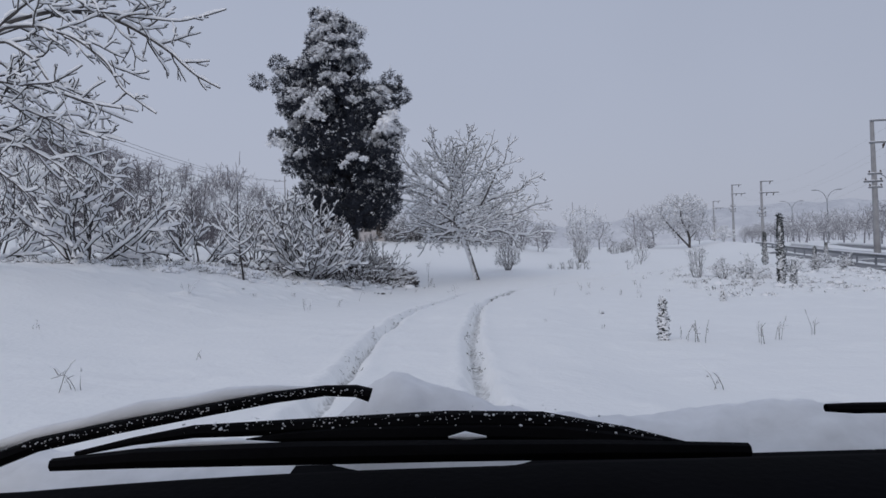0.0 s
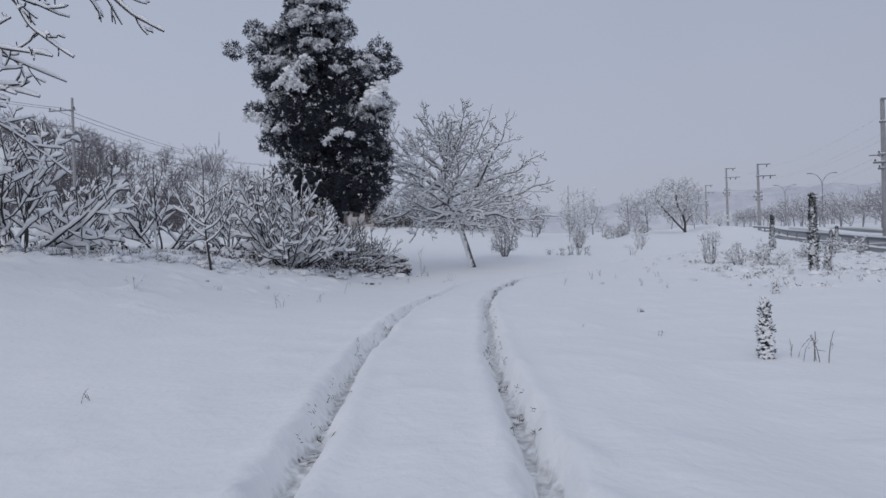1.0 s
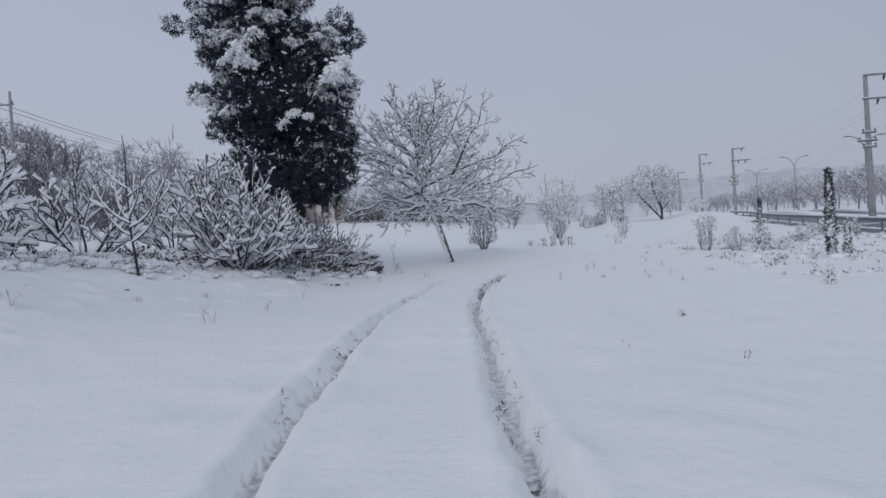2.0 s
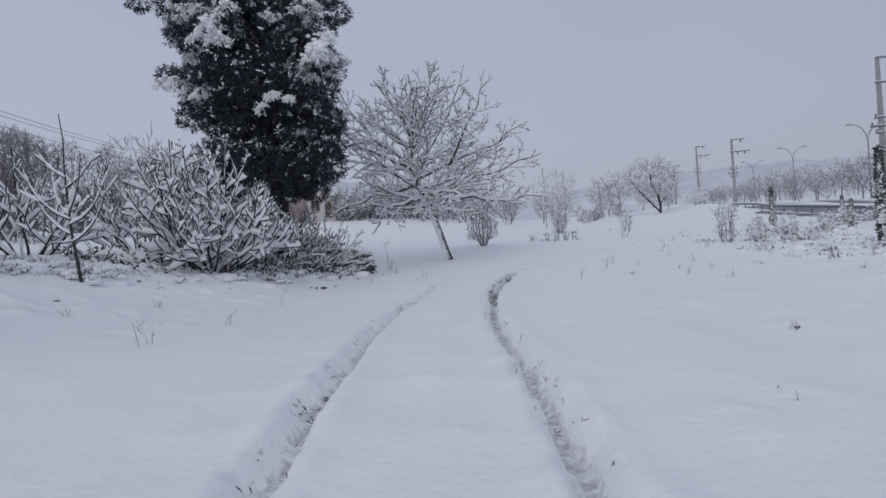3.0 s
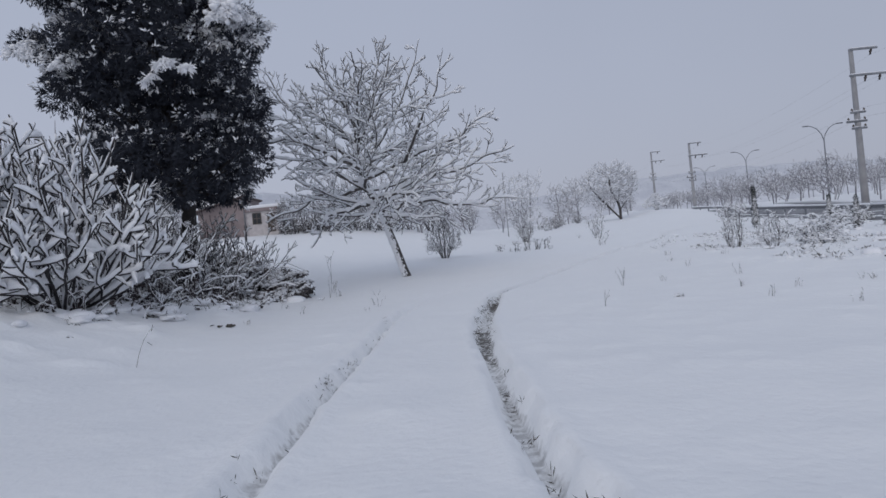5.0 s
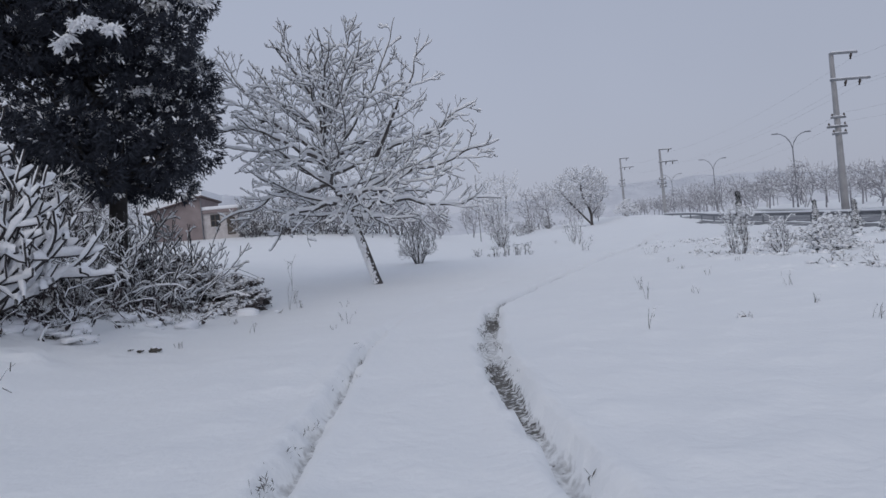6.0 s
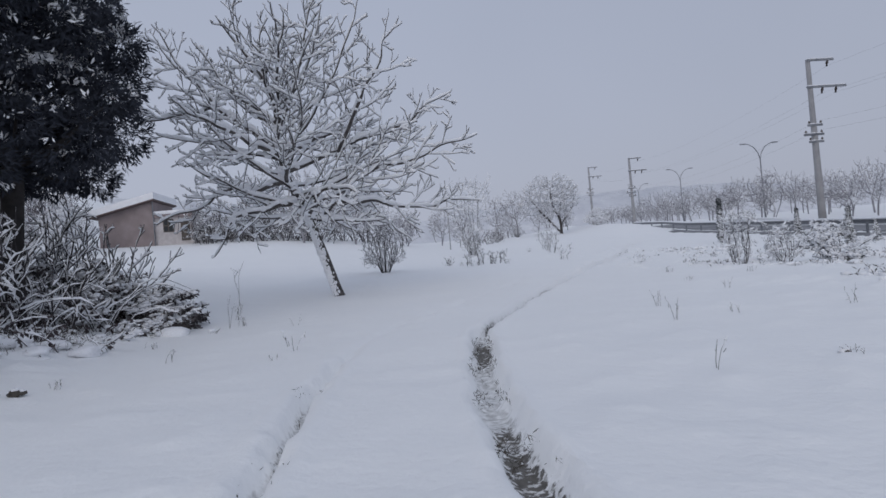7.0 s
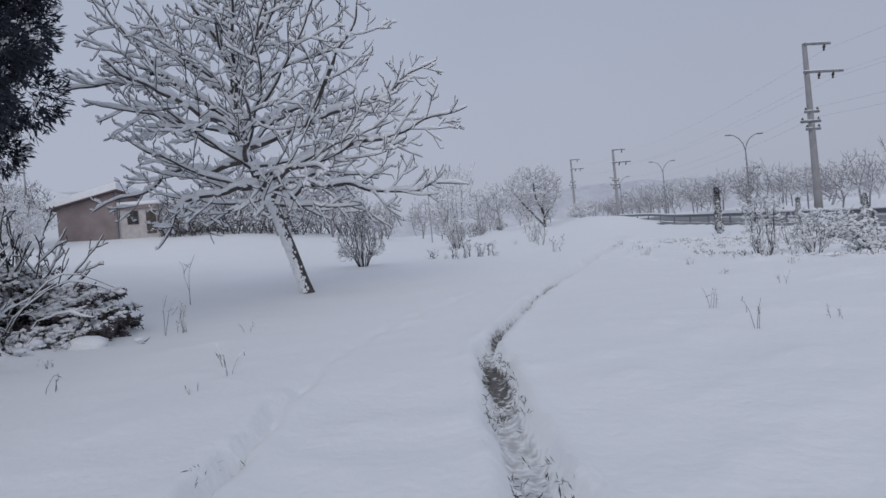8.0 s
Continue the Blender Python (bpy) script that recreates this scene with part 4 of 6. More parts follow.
def make_brush_heap():
    rng = np.random.default_rng(77)
    at = (-5.9, 28.2)
    base = thing("brush_heap", (*at, gz(*at) - 0.05), "low heap of cut leafy brush dusted with snow under the conifer", "brush heap")
    ch, cs, hs, sc, ss = [], [], [], [], []
    for k in range(330):
        x = rng.uniform(-2.3, 1.7)
        y = rng.normal(0, 0.55)
        top = (1.05 + 0.45 * noise.noise((x * 1.6, y * 1.6, 6.0))) * math.sqrt(max(0.02, 1 - ((x + 0.4) / 2.3) ** 2)) * math.exp(-(y / 0.9) ** 2)
        z = rng.uniform(0, 1) * top
        a = rng.uniform(-0.7, 0.7) + (0 if rng.random() < 0.75 else math.pi)
        d = np.array([math.cos(a), math.sin(a) * 0.7, rng.uniform(-0.35, 0.3)])
        L = rng.uniform(0.3, 0.75)
        low = gz(at[0] + x, at[1] + y) - gz(*at)
        p = np.array([x, y, z + low])
        q = p + d * L
        q[2] = max(gz(at[0] + q[0], at[1] + q[1]) - gz(*at) + 0.03, q[2])
        ch.append((np.array([p, (p + q) / 2 + np.array([0, 0, 0.08]), q]), np.array([0.005, 0.0045, 0.003])))
        for _ in range(15):
            f = rng.uniform(0.1, 1.05)
            cs.append(p + (q - p) * f + np.array([0, 0, 0.04]))
            hs.append(d + rng.normal(0, 0.4, 3))
        if z > 0.3 * top:
            for _ in range(40):
                sc.append(p + (q - p) * rng.uniform(0, 1) + rng.normal(0, 0.035, 3) + np.array([0, 0, 0.08]))
                ss.append(rng.uniform(0.02, 0.05) * (1.5 if rng.random() < 0.25 else 1))
    part("cut_wood", tubes(ch, 4), FIG_BARK, base, "crossed cut branches", smooth=True, kind="stuff")
    part("foliage", sprays(cs, hs, 0.085, rng, 8, 0.2, 0.2), BRUSH, base, "withered dark leaves", kind="stuff")
    part("snow_cover", merge(blobs(sc, ss, rng, 0.6), snow_on(ch, 0.012, 0.3, rng, 0.6)), SNOW_CLUMP, base, smooth=True, kind="stuff")
    # brambles before the heap and round the foot of the conifer
    for i, (x, y, w, n) in enumerate(((-7.6, 25.4, 1.3, 34), (-6.4, 25.8, 1.2, 30), (-8.6, 24.2, 1.2, 34), (-5.3, 26.9, 0.9, 18), (-7.9, 23.6, 1.1, 30))):
        r2 = np.random.default_rng(90 + i)
        lines = []
        for _ in range(n):
            a, L = r2.uniform(0, 6.28), r2.uniform(0.7, 1.7)
            d = np.array([math.cos(a), math.sin(a), 0])
            s = r2.normal(0, w * 0.3, 3) * np.array([1, 1, 0])
            rise, bend = r2.uniform(0.5, 1.1), r2.normal(0, 0.15)
            arc = [s + d * L * k + np.array([-d[1], d[0], 0]) * bend * L * k * k + np.array([0, 0, -0.1 + L * rise * (1.9 * k - 1.5 * k * k)]) + r2.normal(0, 0.02, 3) for k in np.linspace(0, 1, 8)]
            lines.append((np.array(arc), np.linspace(0.012, 0.005, 8)))
            if r2.random() < 0.7:
                q = arc[r2.integers(3, 7)]
                e = d + r2.normal(0, 0.7, 3)
                lines.append((np.array([q, q + e * 0.2, q + e * 0.38 + np.array([0, 0, 0.05])]), np.array([0.007, 0.006, 0.004])))
        woody("bramble", (x, y, gz(x, y)), lines, r2, "tangle of arching bramble canes lined with snow", "bramble", FIG_BARK, FIG_BARK, 0.05, (0.022, 0.6, 0.3, 0.06), "brambles under the conifer", sides=(5, 4, 4))


make_brush_heap()


def make_thicket(at, wide, high, stems, seed, label):
    """Thin upright stems from one root, forked and bowed, with a little snow along them."""
    rng = np.random.default_rng(seed)
    ch = []
    for k in range(stems):
        a = k * 2.4 + rng.uniform(-0.4, 0.4)
        out = wide * math.sqrt((k + 0.5) / stems)
        L = high * rng.uniform(0.6, 1.0)
        line = grown((math.cos(a) * 0.25 * wide, math.sin(a) * 0.25 * wide, -0.1), (math.cos(a) * out * 0.75, math.sin(a) * out * 0.75, high), L, rng, rng.uniform(-0.03, 0.05), 0.11)
        sprigs(line, rng.uniform(0.014, 0.024), ch, rng, 2, 0.28, 0.75, 0.09, 0.009, 0.25, 0.5, 0.10, 0.9)
    return woody("thicket_shrub", (at[0], at[1], gz(*at) - 0.02), ch, rng, label, "shrub", FIG_BARK, FIG_BARK, 0.03, (0.016, 0.6, 0.25, 0.05), "shrubs round the conifer's foot", sides=(6, 5, 4), sit=0.9, tall=1.5)


for k, (x, y, w, h, n) in enumerate(((-6.2, 25.9, 1.0, 2.5, 8), (-7.5, 25.6, 1.1, 2.8, 10), (-5.6, 26.3, 0.8, 1.9, 7), (-8.3, 26.0, 1.2, 3.1, 12), (-6.9, 27.9, 1.2, 3.0, 12), (-5.6, 28.2, 1.0, 2.6, 9))):
    make_thicket((x, y), w, h, n, 640 + k, "bare dark shrub of upright forked stems lined with snow")


# ---------------------------------------------------------------- shrubs and young cypresses
def shrub_chains(rng, width, high, stems, n, upright):
    goals = []
    while len(goals) < n:
        u = rng.uniform(-1, 1, 3)
        r = math.hypot(u[0], u[1])
        if r > 1:
            continue
        h = (u[2] * 0.5 + 0.5)
        w = width * (0.35 + 0.65 * (h ** 0.5 if upright else math.sin(min(1, h * 1.2 + 0.15) * math.pi) ** 0.5))
        goals.append((u[0] * w, u[1] * w, high * (0.15 + 0.85 * h)))
    roots = []
    for s in range(stems):
        a = rng.uniform(0, 6.28)
        v = Vector((math.cos(a) * 0.4, math.sin(a) * 0.4, 1)).normalized()
        p = Vector((math.cos(a) * 0.1, math.sin(a) * 0.1, -0.15))
        roots.append((tuple(p), -1))
        for k in range(3):
            p = p + v * high * 0.08
            roots.append((tuple(p), len(roots) - 1))
    P, par = colonize(goals, roots, high * 0.045, high * 0.35, high * 0.055, rng, pull=(0, 0, 0.06), jitter=0.25)
    ch = chains_of(P, par, 0.0055, 2.5, rng)
    ch += tips_of(ch, rng, high * 0.09, 0.005, 0.3, 0.9, 3)
    return ch + spurs(ch, rng, high * 0.07, 0.005, 0.35, 0.02)


def make_shrub(at, width, high, stems, n, seed, label, group="", upright=True, snow=(0.02, 0.5, 0.25, 0.06)):
    rng = np.random.default_rng(seed)
    n = int(n * 0.48)
    return woody("shrub", (at[0], at[1], gz(*at) - 0.02), shrub_chains(rng, width, high, stems, n, upright), rng, label, "shrub", TWIG, TWIG, 0.03, snow, group, sides=(6, 4, 3))


RIGHT = "shrubs in the open field"
make_shrub((33.4, 100.0), 2.0, 2.4, 20, 420, 67, "low dense bush on the crest, capped with snow", "", False, (0.10, 0.5, 0.1, 0.16))
make_shrub((0.6, 40.3), 0.95, 2.2, 46, 2100, 51, "dense twiggy shrub with snow behind the walnut", upright=False, snow=(0.011, 0.5, 0.35, 0.05))
make_shrub((7.05, 56.0), 1.7, 5.0, 9, 900, 52, "tall bare shrub white with snow", snow=(0.05, 0.6, 0.2, 0.10))
make_shrub((7.05, 55.7), 0.65, 2.0, 26, 1000, 64, "low dense dark shrub at the foot of a taller one", "", False)
make_shrub((-25.2, 69.0), 2.7, 4.6, 22, 1100, 65, "broad bush beside the house, white with snow", "", False, (0.065, 0.5, 0.1, 0.12))
make_shrub((-23.6, 66.0), 1.9, 3.6, 24, 760, 68, "rounded bush before the house, white with snow", "", False, (0.06, 0.5, 0.1, 0.12))
make_shrub((-28.2, 68.0), 2.0, 3.4, 18, 460, 66, "bush by the house thick with snow", "", False, (0.065, 0.5, 0.1, 0.12))
make_shrub((10.9, 31.65), 0.62, 1.6, 22, 520, 53, "slender twiggy shrub standing in snow", RIGHT, True, (0.03, 0.5, 0.2, 0.06))
make_shrub((12.1, 31.3), 0.6, 1.1, 18, 420, 54, "rounded twiggy shrub loaded with snow", RIGHT, False, (0.03, 0.5, 0.2, 0.07))
make_shrub((11.75, 53.0), 0.8, 1.9, 10, 170, 56, "small bare shrub on the far field", RIGHT)
make_shrub((15.2, 36.0), 0.6, 1.3, 9, 120, 58, "thin upright shrub in the snow", RIGHT)
make_shrub((-6.9, 25.2), 1.5, 2.7, 18, 460, 62, "bare dark shrub with arching stems before the conifer", "", False, (0.024, 0.5, 0.3, 0.06))
make_shrub((-8.3, 25.6), 1.2, 2.2, 15, 340, 63, "bare dark shrub beside the conifer", "", False, (0.024, 0.5, 0.3, 0.06))
make_shrub((9.4, 43.5), 0.5, 0.8, 7, 60, 60, "small twiggy plant in the snow", RIGHT)
for k, (x, y, h) in enumerate(((4.5, 42.2, 0.55), (5.1, 42.7, 0.75), (5.6, 42.3, 0.6), (6.2, 42.9, 0.65), (3.7, 43.0, 0.45))):
    make_shrub((x, y), 0.3, h, 9, 110, 640 + k, "small dark tuft of stalks standing in the snow", "dark tufts at the far side", True, (0.008, 0.4, 0.5, 0.03))
make_shrub((13.3, 59.5), 0.9, 1.6, 9, 150, 61, "bare shrub on the far field", RIGHT)


def make_evergreen(at, wide, high, seed, label, lean=0.0):
    """A low evergreen: arching boughs, tufts of dark scales along them and heavy snow on their backs."""
    rng = np.random.default_rng(seed)
    base = thing("evergreen_shrub", (at[0], at[1], gz(*at) - 0.03), label, "shrub", "evergreen shrubs in the open field")
    lines, cs, hs, sc, ss = [], [], [], [], []
    for k in range(24):
        a = k * 2.4 + rng.uniform(-0.3, 0.3)
        rise = rng.uniform(0.25, 1.0)
        line = grown((0, 0, -0.05), (math.cos(a) * (1.15 - rise) + lean, math.sin(a) * (1.15 - rise), rise), (wide * (1.15 - rise) + high * rise) * rng.uniform(0.6, 1.0), rng, -0.05 * (1.2 - rise), 0.07, 0.1)
        line[:, 2] = np.maximum(line[:, 2], 0.02)
        lines.append((line, np.linspace(0.016, 0.006, len(line))))
        for p in line[2::2]:
            for _ in range(2):
                cs.append(p + rng.normal(0, 0.05, 3))
                hs.append((math.cos(a) + rng.normal(0, 0.5), math.sin(a) + rng.normal(0, 0.5), 0.15))
            for _ in range(6):
                sc.append(p + rng.normal(0, 0.05, 3) + np.array([0, 0, 0.05]))
                ss.append(rng.uniform(0.02, 0.07))
    part("stem_tangle", tubes(lines, 4), FIG_BARK, base, smooth=True, kind="stuff")
    part("foliage", sprays(cs, hs, 0.10, rng, 6, 0.08, 0.3), CYPRESS, base, "dark scaly sprays", kind="stuff")
    part("snow_cover", blobs(sc, ss, rng, 0.62), SNOW_CLUMP, base, "snow heaped on the boughs", smooth=True, kind="stuff")


for args in (((13.25, 30.6), 0.75, 1.2, 81, "broad evergreen shrub bowed under heavy snow"), ((18.0, 37.2), 0.8, 1.1, 83, "evergreen shrub heaped with snow near the road"),
             ((21.6, 41.8), 0.7, 1.2, 84, "rounded evergreen shrub with snow on its boughs"), ((24.0, 43.5), 0.7, 1.0, 86, "evergreen shrub by the guard rail under snow")):
    make_evergreen(*args)


def make_cypress(at, high, wide, seed, label, snowy=0.5):
    rng = np.random.default_rng(seed)
    base = thing("young_cypress", (at[0], at[1], gz(*at) - 0.03), label, "tree", "young cypresses in the field")
    part("trunk", tubes([(np.array([[0, 0, -0.1], [0.01, 0, high * 0.5], [0.02, 0.01, high * 0.97]]), np.array([0.03, 0.02, 0.006]) * max(0.5, high / 2))], 6), BARK, base, smooth=True)
    n = int(230 + 340 * high * wide)
    cs, hs, sc, ss = [], [], [], []
    for _ in range(n):
        h = rng.uniform(0.04, 1.0)
        w = wide * (0.35 + 1.0 * math.sin(min(1.0, h * 0.85 + 0.2) * math.pi)) * 0.36 * (0.9 + 0.14 * math.sin(h * 23 + seed)) * max(0.10, 1.12 - h) ** 0.85
        a, q = rng.uniform(0, 6.28), math.sqrt(rng.random())
        w *= min(1.0, 0.6 + 2.0 * h) * (0.62 + 1.0 * abs(noise.noise((math.cos(a) * 1.3, math.sin(a) * 1.3 + seed, h * high * 4))))
        cs.append((math.cos(a) * q * w, math.sin(a) * q * w, h * high))
        hs.append((math.cos(a) * 0.55, math.sin(a) * 0.55, 1.0))
        for _ in range(4 if rng.random() < snowy else 2):
            b = rng.uniform(0, 6.28)
            sc.append((math.cos(b) * (w * (0.6 + 0.4 * q) + 0.025), math.sin(b) * (w * (0.6 + 0.4 * q) + 0.025), h * high + rng.uniform(0, 0.06)))
            ss.append(rng.uniform(0.008, 0.034) * (0.55 + 0.35 * high))
    size = 0.03 + 0.042 * high
    part("foliage", sprays(cs, hs, min(0.13, size), rng, 7, 0.13, 0.0), CYPRESS, base, "dark scaly foliage", kind="stuff")
    part("snow_cover", blobs(sc, ss, rng, 0.6), SNOW_CLUMP, base, smooth=True, kind="stuff")
    return base


for args in (((3.66, 6.28), 0.62, 0.13, 1, "knee-high young cypress dusted with snow", 0.6), ((6.68, 13.5), 0.34, 0.16, 2, "tiny young cypress poking out of the snow", 0.6),
             ((11.7, 22.75), 2.75, 0.26, 3, "tall narrow young cypress with snow in its sprays", 0.7), ((12.05, 22.5), 1.0, 0.32, 4, "short bushy young cypress beside a tall one", 0.6),
             ((20.35, 47.8), 2.5, 0.42, 5, "narrow young cypress leaning a little", 0.7), ((19.2, 37.0), 1.5, 0.5, 6, "cone-shaped young cypress with snow", 0.7),
             ((21.3, 38.0), 0.9, 0.42, 7, "small bushy cypress in the snow", 0.6), ((9.75, 20.0), 0.38, 0.16, 8, "small young cypress with a bare tip", 0.6),
             ((24.2, 46.5), 1.6, 0.5, 9, "young cypress near the guard rail", 0.7)):
    make_cypress(*args)


# ---------------------------------------------------------------- trees far off
def tree_chains(rng, high, wide, n, clear, stems=1):
    goals = []
    while len(goals) < n:
        u = rng.uniform(-1, 1, 3)
        r = np.linalg.norm(u)
        if r > 1 or r < 0.25:
            continue
        lump = noise.noise((u[0] * 2.2 + high, u[1] * 2.2, u[2] * 2.2))
        if r > 0.85 + 0.45 * lump:
            continue
        goals.append((u[0] * wide, u[1] * wide, high * (clear + 1) / 2 + u[2] * high * (1 - clear) / 2))
    roots = []
    for s in range(stems):
        lean = rng.normal(0, 0.12, 2)
        roots.append(((rng.normal(0, 0.1), rng.normal(0, 0.1), -0.3), -1))
        for k in range(4):
            q = roots[-1][0]
            roots.append(((q[0] + lean[0] * high * 0.12, q[1] + lean[1] * high * 0.12, q[2] + high * (clear + 0.12) / 4 + 0.05), len(roots) - 1))
    P, par = colonize(goals, roots, high * 0.06, high * 0.4, high * 0.062, rng, pull=(0, 0, 0.08), jitter=0.25)
    ch = chains_of(P, par, 0.017 * high / 6, 2.5, rng)
    ends = [(p[[0, -1]], r[[0, -1]]) for p, r in tips_of(ch, rng, high * 0.085, 0.018 * high / 6, 0.35, 0.95, 3)]
    return ch + ends + [(p[[0, -1]], r[[0, -1]]) for p, r in spurs(ch, rng, high * 0.055, 0.017 * high / 6, 0.3, 0.04 * high / 6)]




def far_tree(seed, high, wide, n, clear, stems, label, group, twig=None):
    """A light bare tree to be copied."""
    rng = np.random.default_rng(seed)
    root = thing("bare_tree", (0, 0, -50), label, "tree", group)
    ch = sorted(tree_chains(rng, high, wide, n, clear, stems), key=lambda c: -c[1].max())
    part("trunk", tubes(ch[:1], 5), twig or FAR_TWIG, root, smooth=True)
    part("crown", tubes(ch[1:], 3), twig or FAR_TWIG, root, "fine snow-frosted twigs", kind="stuff")
    return root


def put(template, x, y, size=1.0, turn=0.0, sink=0.1):
    return copy_thing(template, pose(x, y, gz(x, y) - sink, 0, 0, turn) @ Matrix.Scale(size, 4))


MEDIAN, WOOD, FIELD = "trees along the road", "bare wood on the slope", "trees at the far end of the field"
medians = [far_tree(200 + i, 5.0, w, n, c, s, lab, MEDIAN) for i, (w, n, c, s, lab) in enumerate((
    (1.9, 460, 0.28, 1, "small round-headed roadside tree frosted with snow"), (1.7, 420, 0.33, 1, "slim bare roadside tree frosted with snow"), (2.2, 480, 0.2, 2, "two-stemmed roadside tree frosted with snow")))]
woods = [far_tree(220 + i, 8.0, w, n, c, s, lab, WOOD, WOOD_TWIG) for i, (w, n, c, s, lab) in enumerate((
    (2.9, 260, 0.06, 3, "bare woodland tree white with snow"), (3.4, 280, 0.05, 4, "broad bare woodland tree white with snow"), (2.6, 240, 0.08, 3, "slim bare woodland tree white with snow")))]
fields = [far_tree(240 + i, 8.0, w, n, c, s, lab, WOOD, FAR_TWIG) for i, (w, n, c, s, lab) in enumerate((
    (2.9, 520, 0.18, 2, "bare field tree white with snow"), (3.4, 600, 0.15, 2, "broad bare field tree white with snow"), (2.6, 480, 0.2, 1, "slim bare field tree white with snow")))]
rng = np.random.default_rng(300)


def rail_x(y):
    return 28.0 + 0.19 * (y - 53.4)


# two loose rows on the strip past the road
spots = []
for k in range(34):
    y = 44 + k * 4.6 + rng.uniform(-1.5, 1.5)
    spots.append((rail_x(y) + 14.5 + rng.uniform(-0.8, 0.8), y))
for k in range(46):
    y = 46 + k * 3.6 + rng.uniform(-3, 3)
    spots.append((rail_x(y) + 27 + rng.uniform(-4, 14), y))
for k, (x, y) in enumerate(spots):
    put(medians[k % 3], x, y, rng.uniform(0.85, 1.35), rng.uniform(0, 360), 0.4)
# far end of the field
for x, y, s, k in ((9.5, 92, 0.6, 0), (15.5, 112, 0.75, 1), (27, 122, 1.0, 1), (24.5, 126, 0.9, 0), (13, 128, 0.6, 2), (22.5, 110, 0.5, 1), (5.5, 100, 0.6, 1), (1.5, 95, 0.8, 0), (-4, 90, 0.8, 2),
                   (33, 112, 0.45, 1), (36, 140, 0.7, 0), (41, 150, 0.7, 1), (46, 165, 0.8, 2), (52, 170, 0.8, 0), (10, 80, 0.35, 1), (-1, 72, 0.7, 1), (-24.8, 50, 1.02, 2), (-5.5, 70, 0.8, 0), (-10, 76, 0.8, 2), (3.5, 76, 0.45, 1)):
    tagged(put(fields[k], x, y, s * 1.1, rng.uniform(0, 360)), "bare tree frosted with snow at the field's end", group=FIELD)
# wood on the slope behind the bushes
for k in range(142):
    y = rng.uniform(44, 112)
    x = -18 - (y - 34) * rng.uniform(0.25, 1.35)
    if x > -27 - 0.1 * (y - 60) and y < 84:
        continue
    put(woods[k % 3], x, y, rng.uniform(0.62, 0.88), rng.uniform(0, 360), 2.6)
for k in range(45):
    y = rng.uniform(30, 62)
    put(woods[k % 3], -y * rng.uniform(0.6, 0.98), y, rng.uniform(0.42, 0.6), rng.uniform(0, 360), 1.7)
# hedge trees close behind the bushes and the house
for x, y, s, k in ((-20, 30, 0.42, 1), (-24, 29, 0.42, 2), (-22, 26, 0.36, 0), (-27, 33, 0.45, 1), (-18.5, 27, 0.36, 2), (-24, 33, 0.5, 0), (-17.5, 34, 0.45, 2), (-19.5, 46, 0.5, 2), (-22, 42, 0.55, 0), (-27, 40, 0.6, 1), (-13, 33, 0.35, 1),
                   (-31, 38, 0.6, 2), (-14.6, 75.5, 0.38, 1), (-12.4, 76, 0.34, 0), (-10.6, 75.4, 0.40, 2), (-8.8, 76, 0.36, 1), (-7.0, 75.2, 0.36, 0), (-4.6, 76.5, 0.40, 1), (-2.6, 76, 0.36, 2), (-0.4, 77, 0.40, 1), (1.8, 77, 0.36, 0), (4.2, 78, 0.4, 1), (-26.5, 70, 0.75, 1), (-28.5, 66, 0.7, 0), (-25.6, 62, 0.55, 2), (-30, 60, 0.7, 1), (-24.5, 55, 0.5, 1)):
    tagged(put(woods[k], x, y, s * (0.72 if y < 50 else 1.0), rng.uniform(0, 360)), "low bare tree thick with snow behind the bank", group="low trees behind the bank")
for t in medians + woods + fields:
    for o in (*t.children_recursive, t):
        bpy.data.objects.remove(o)


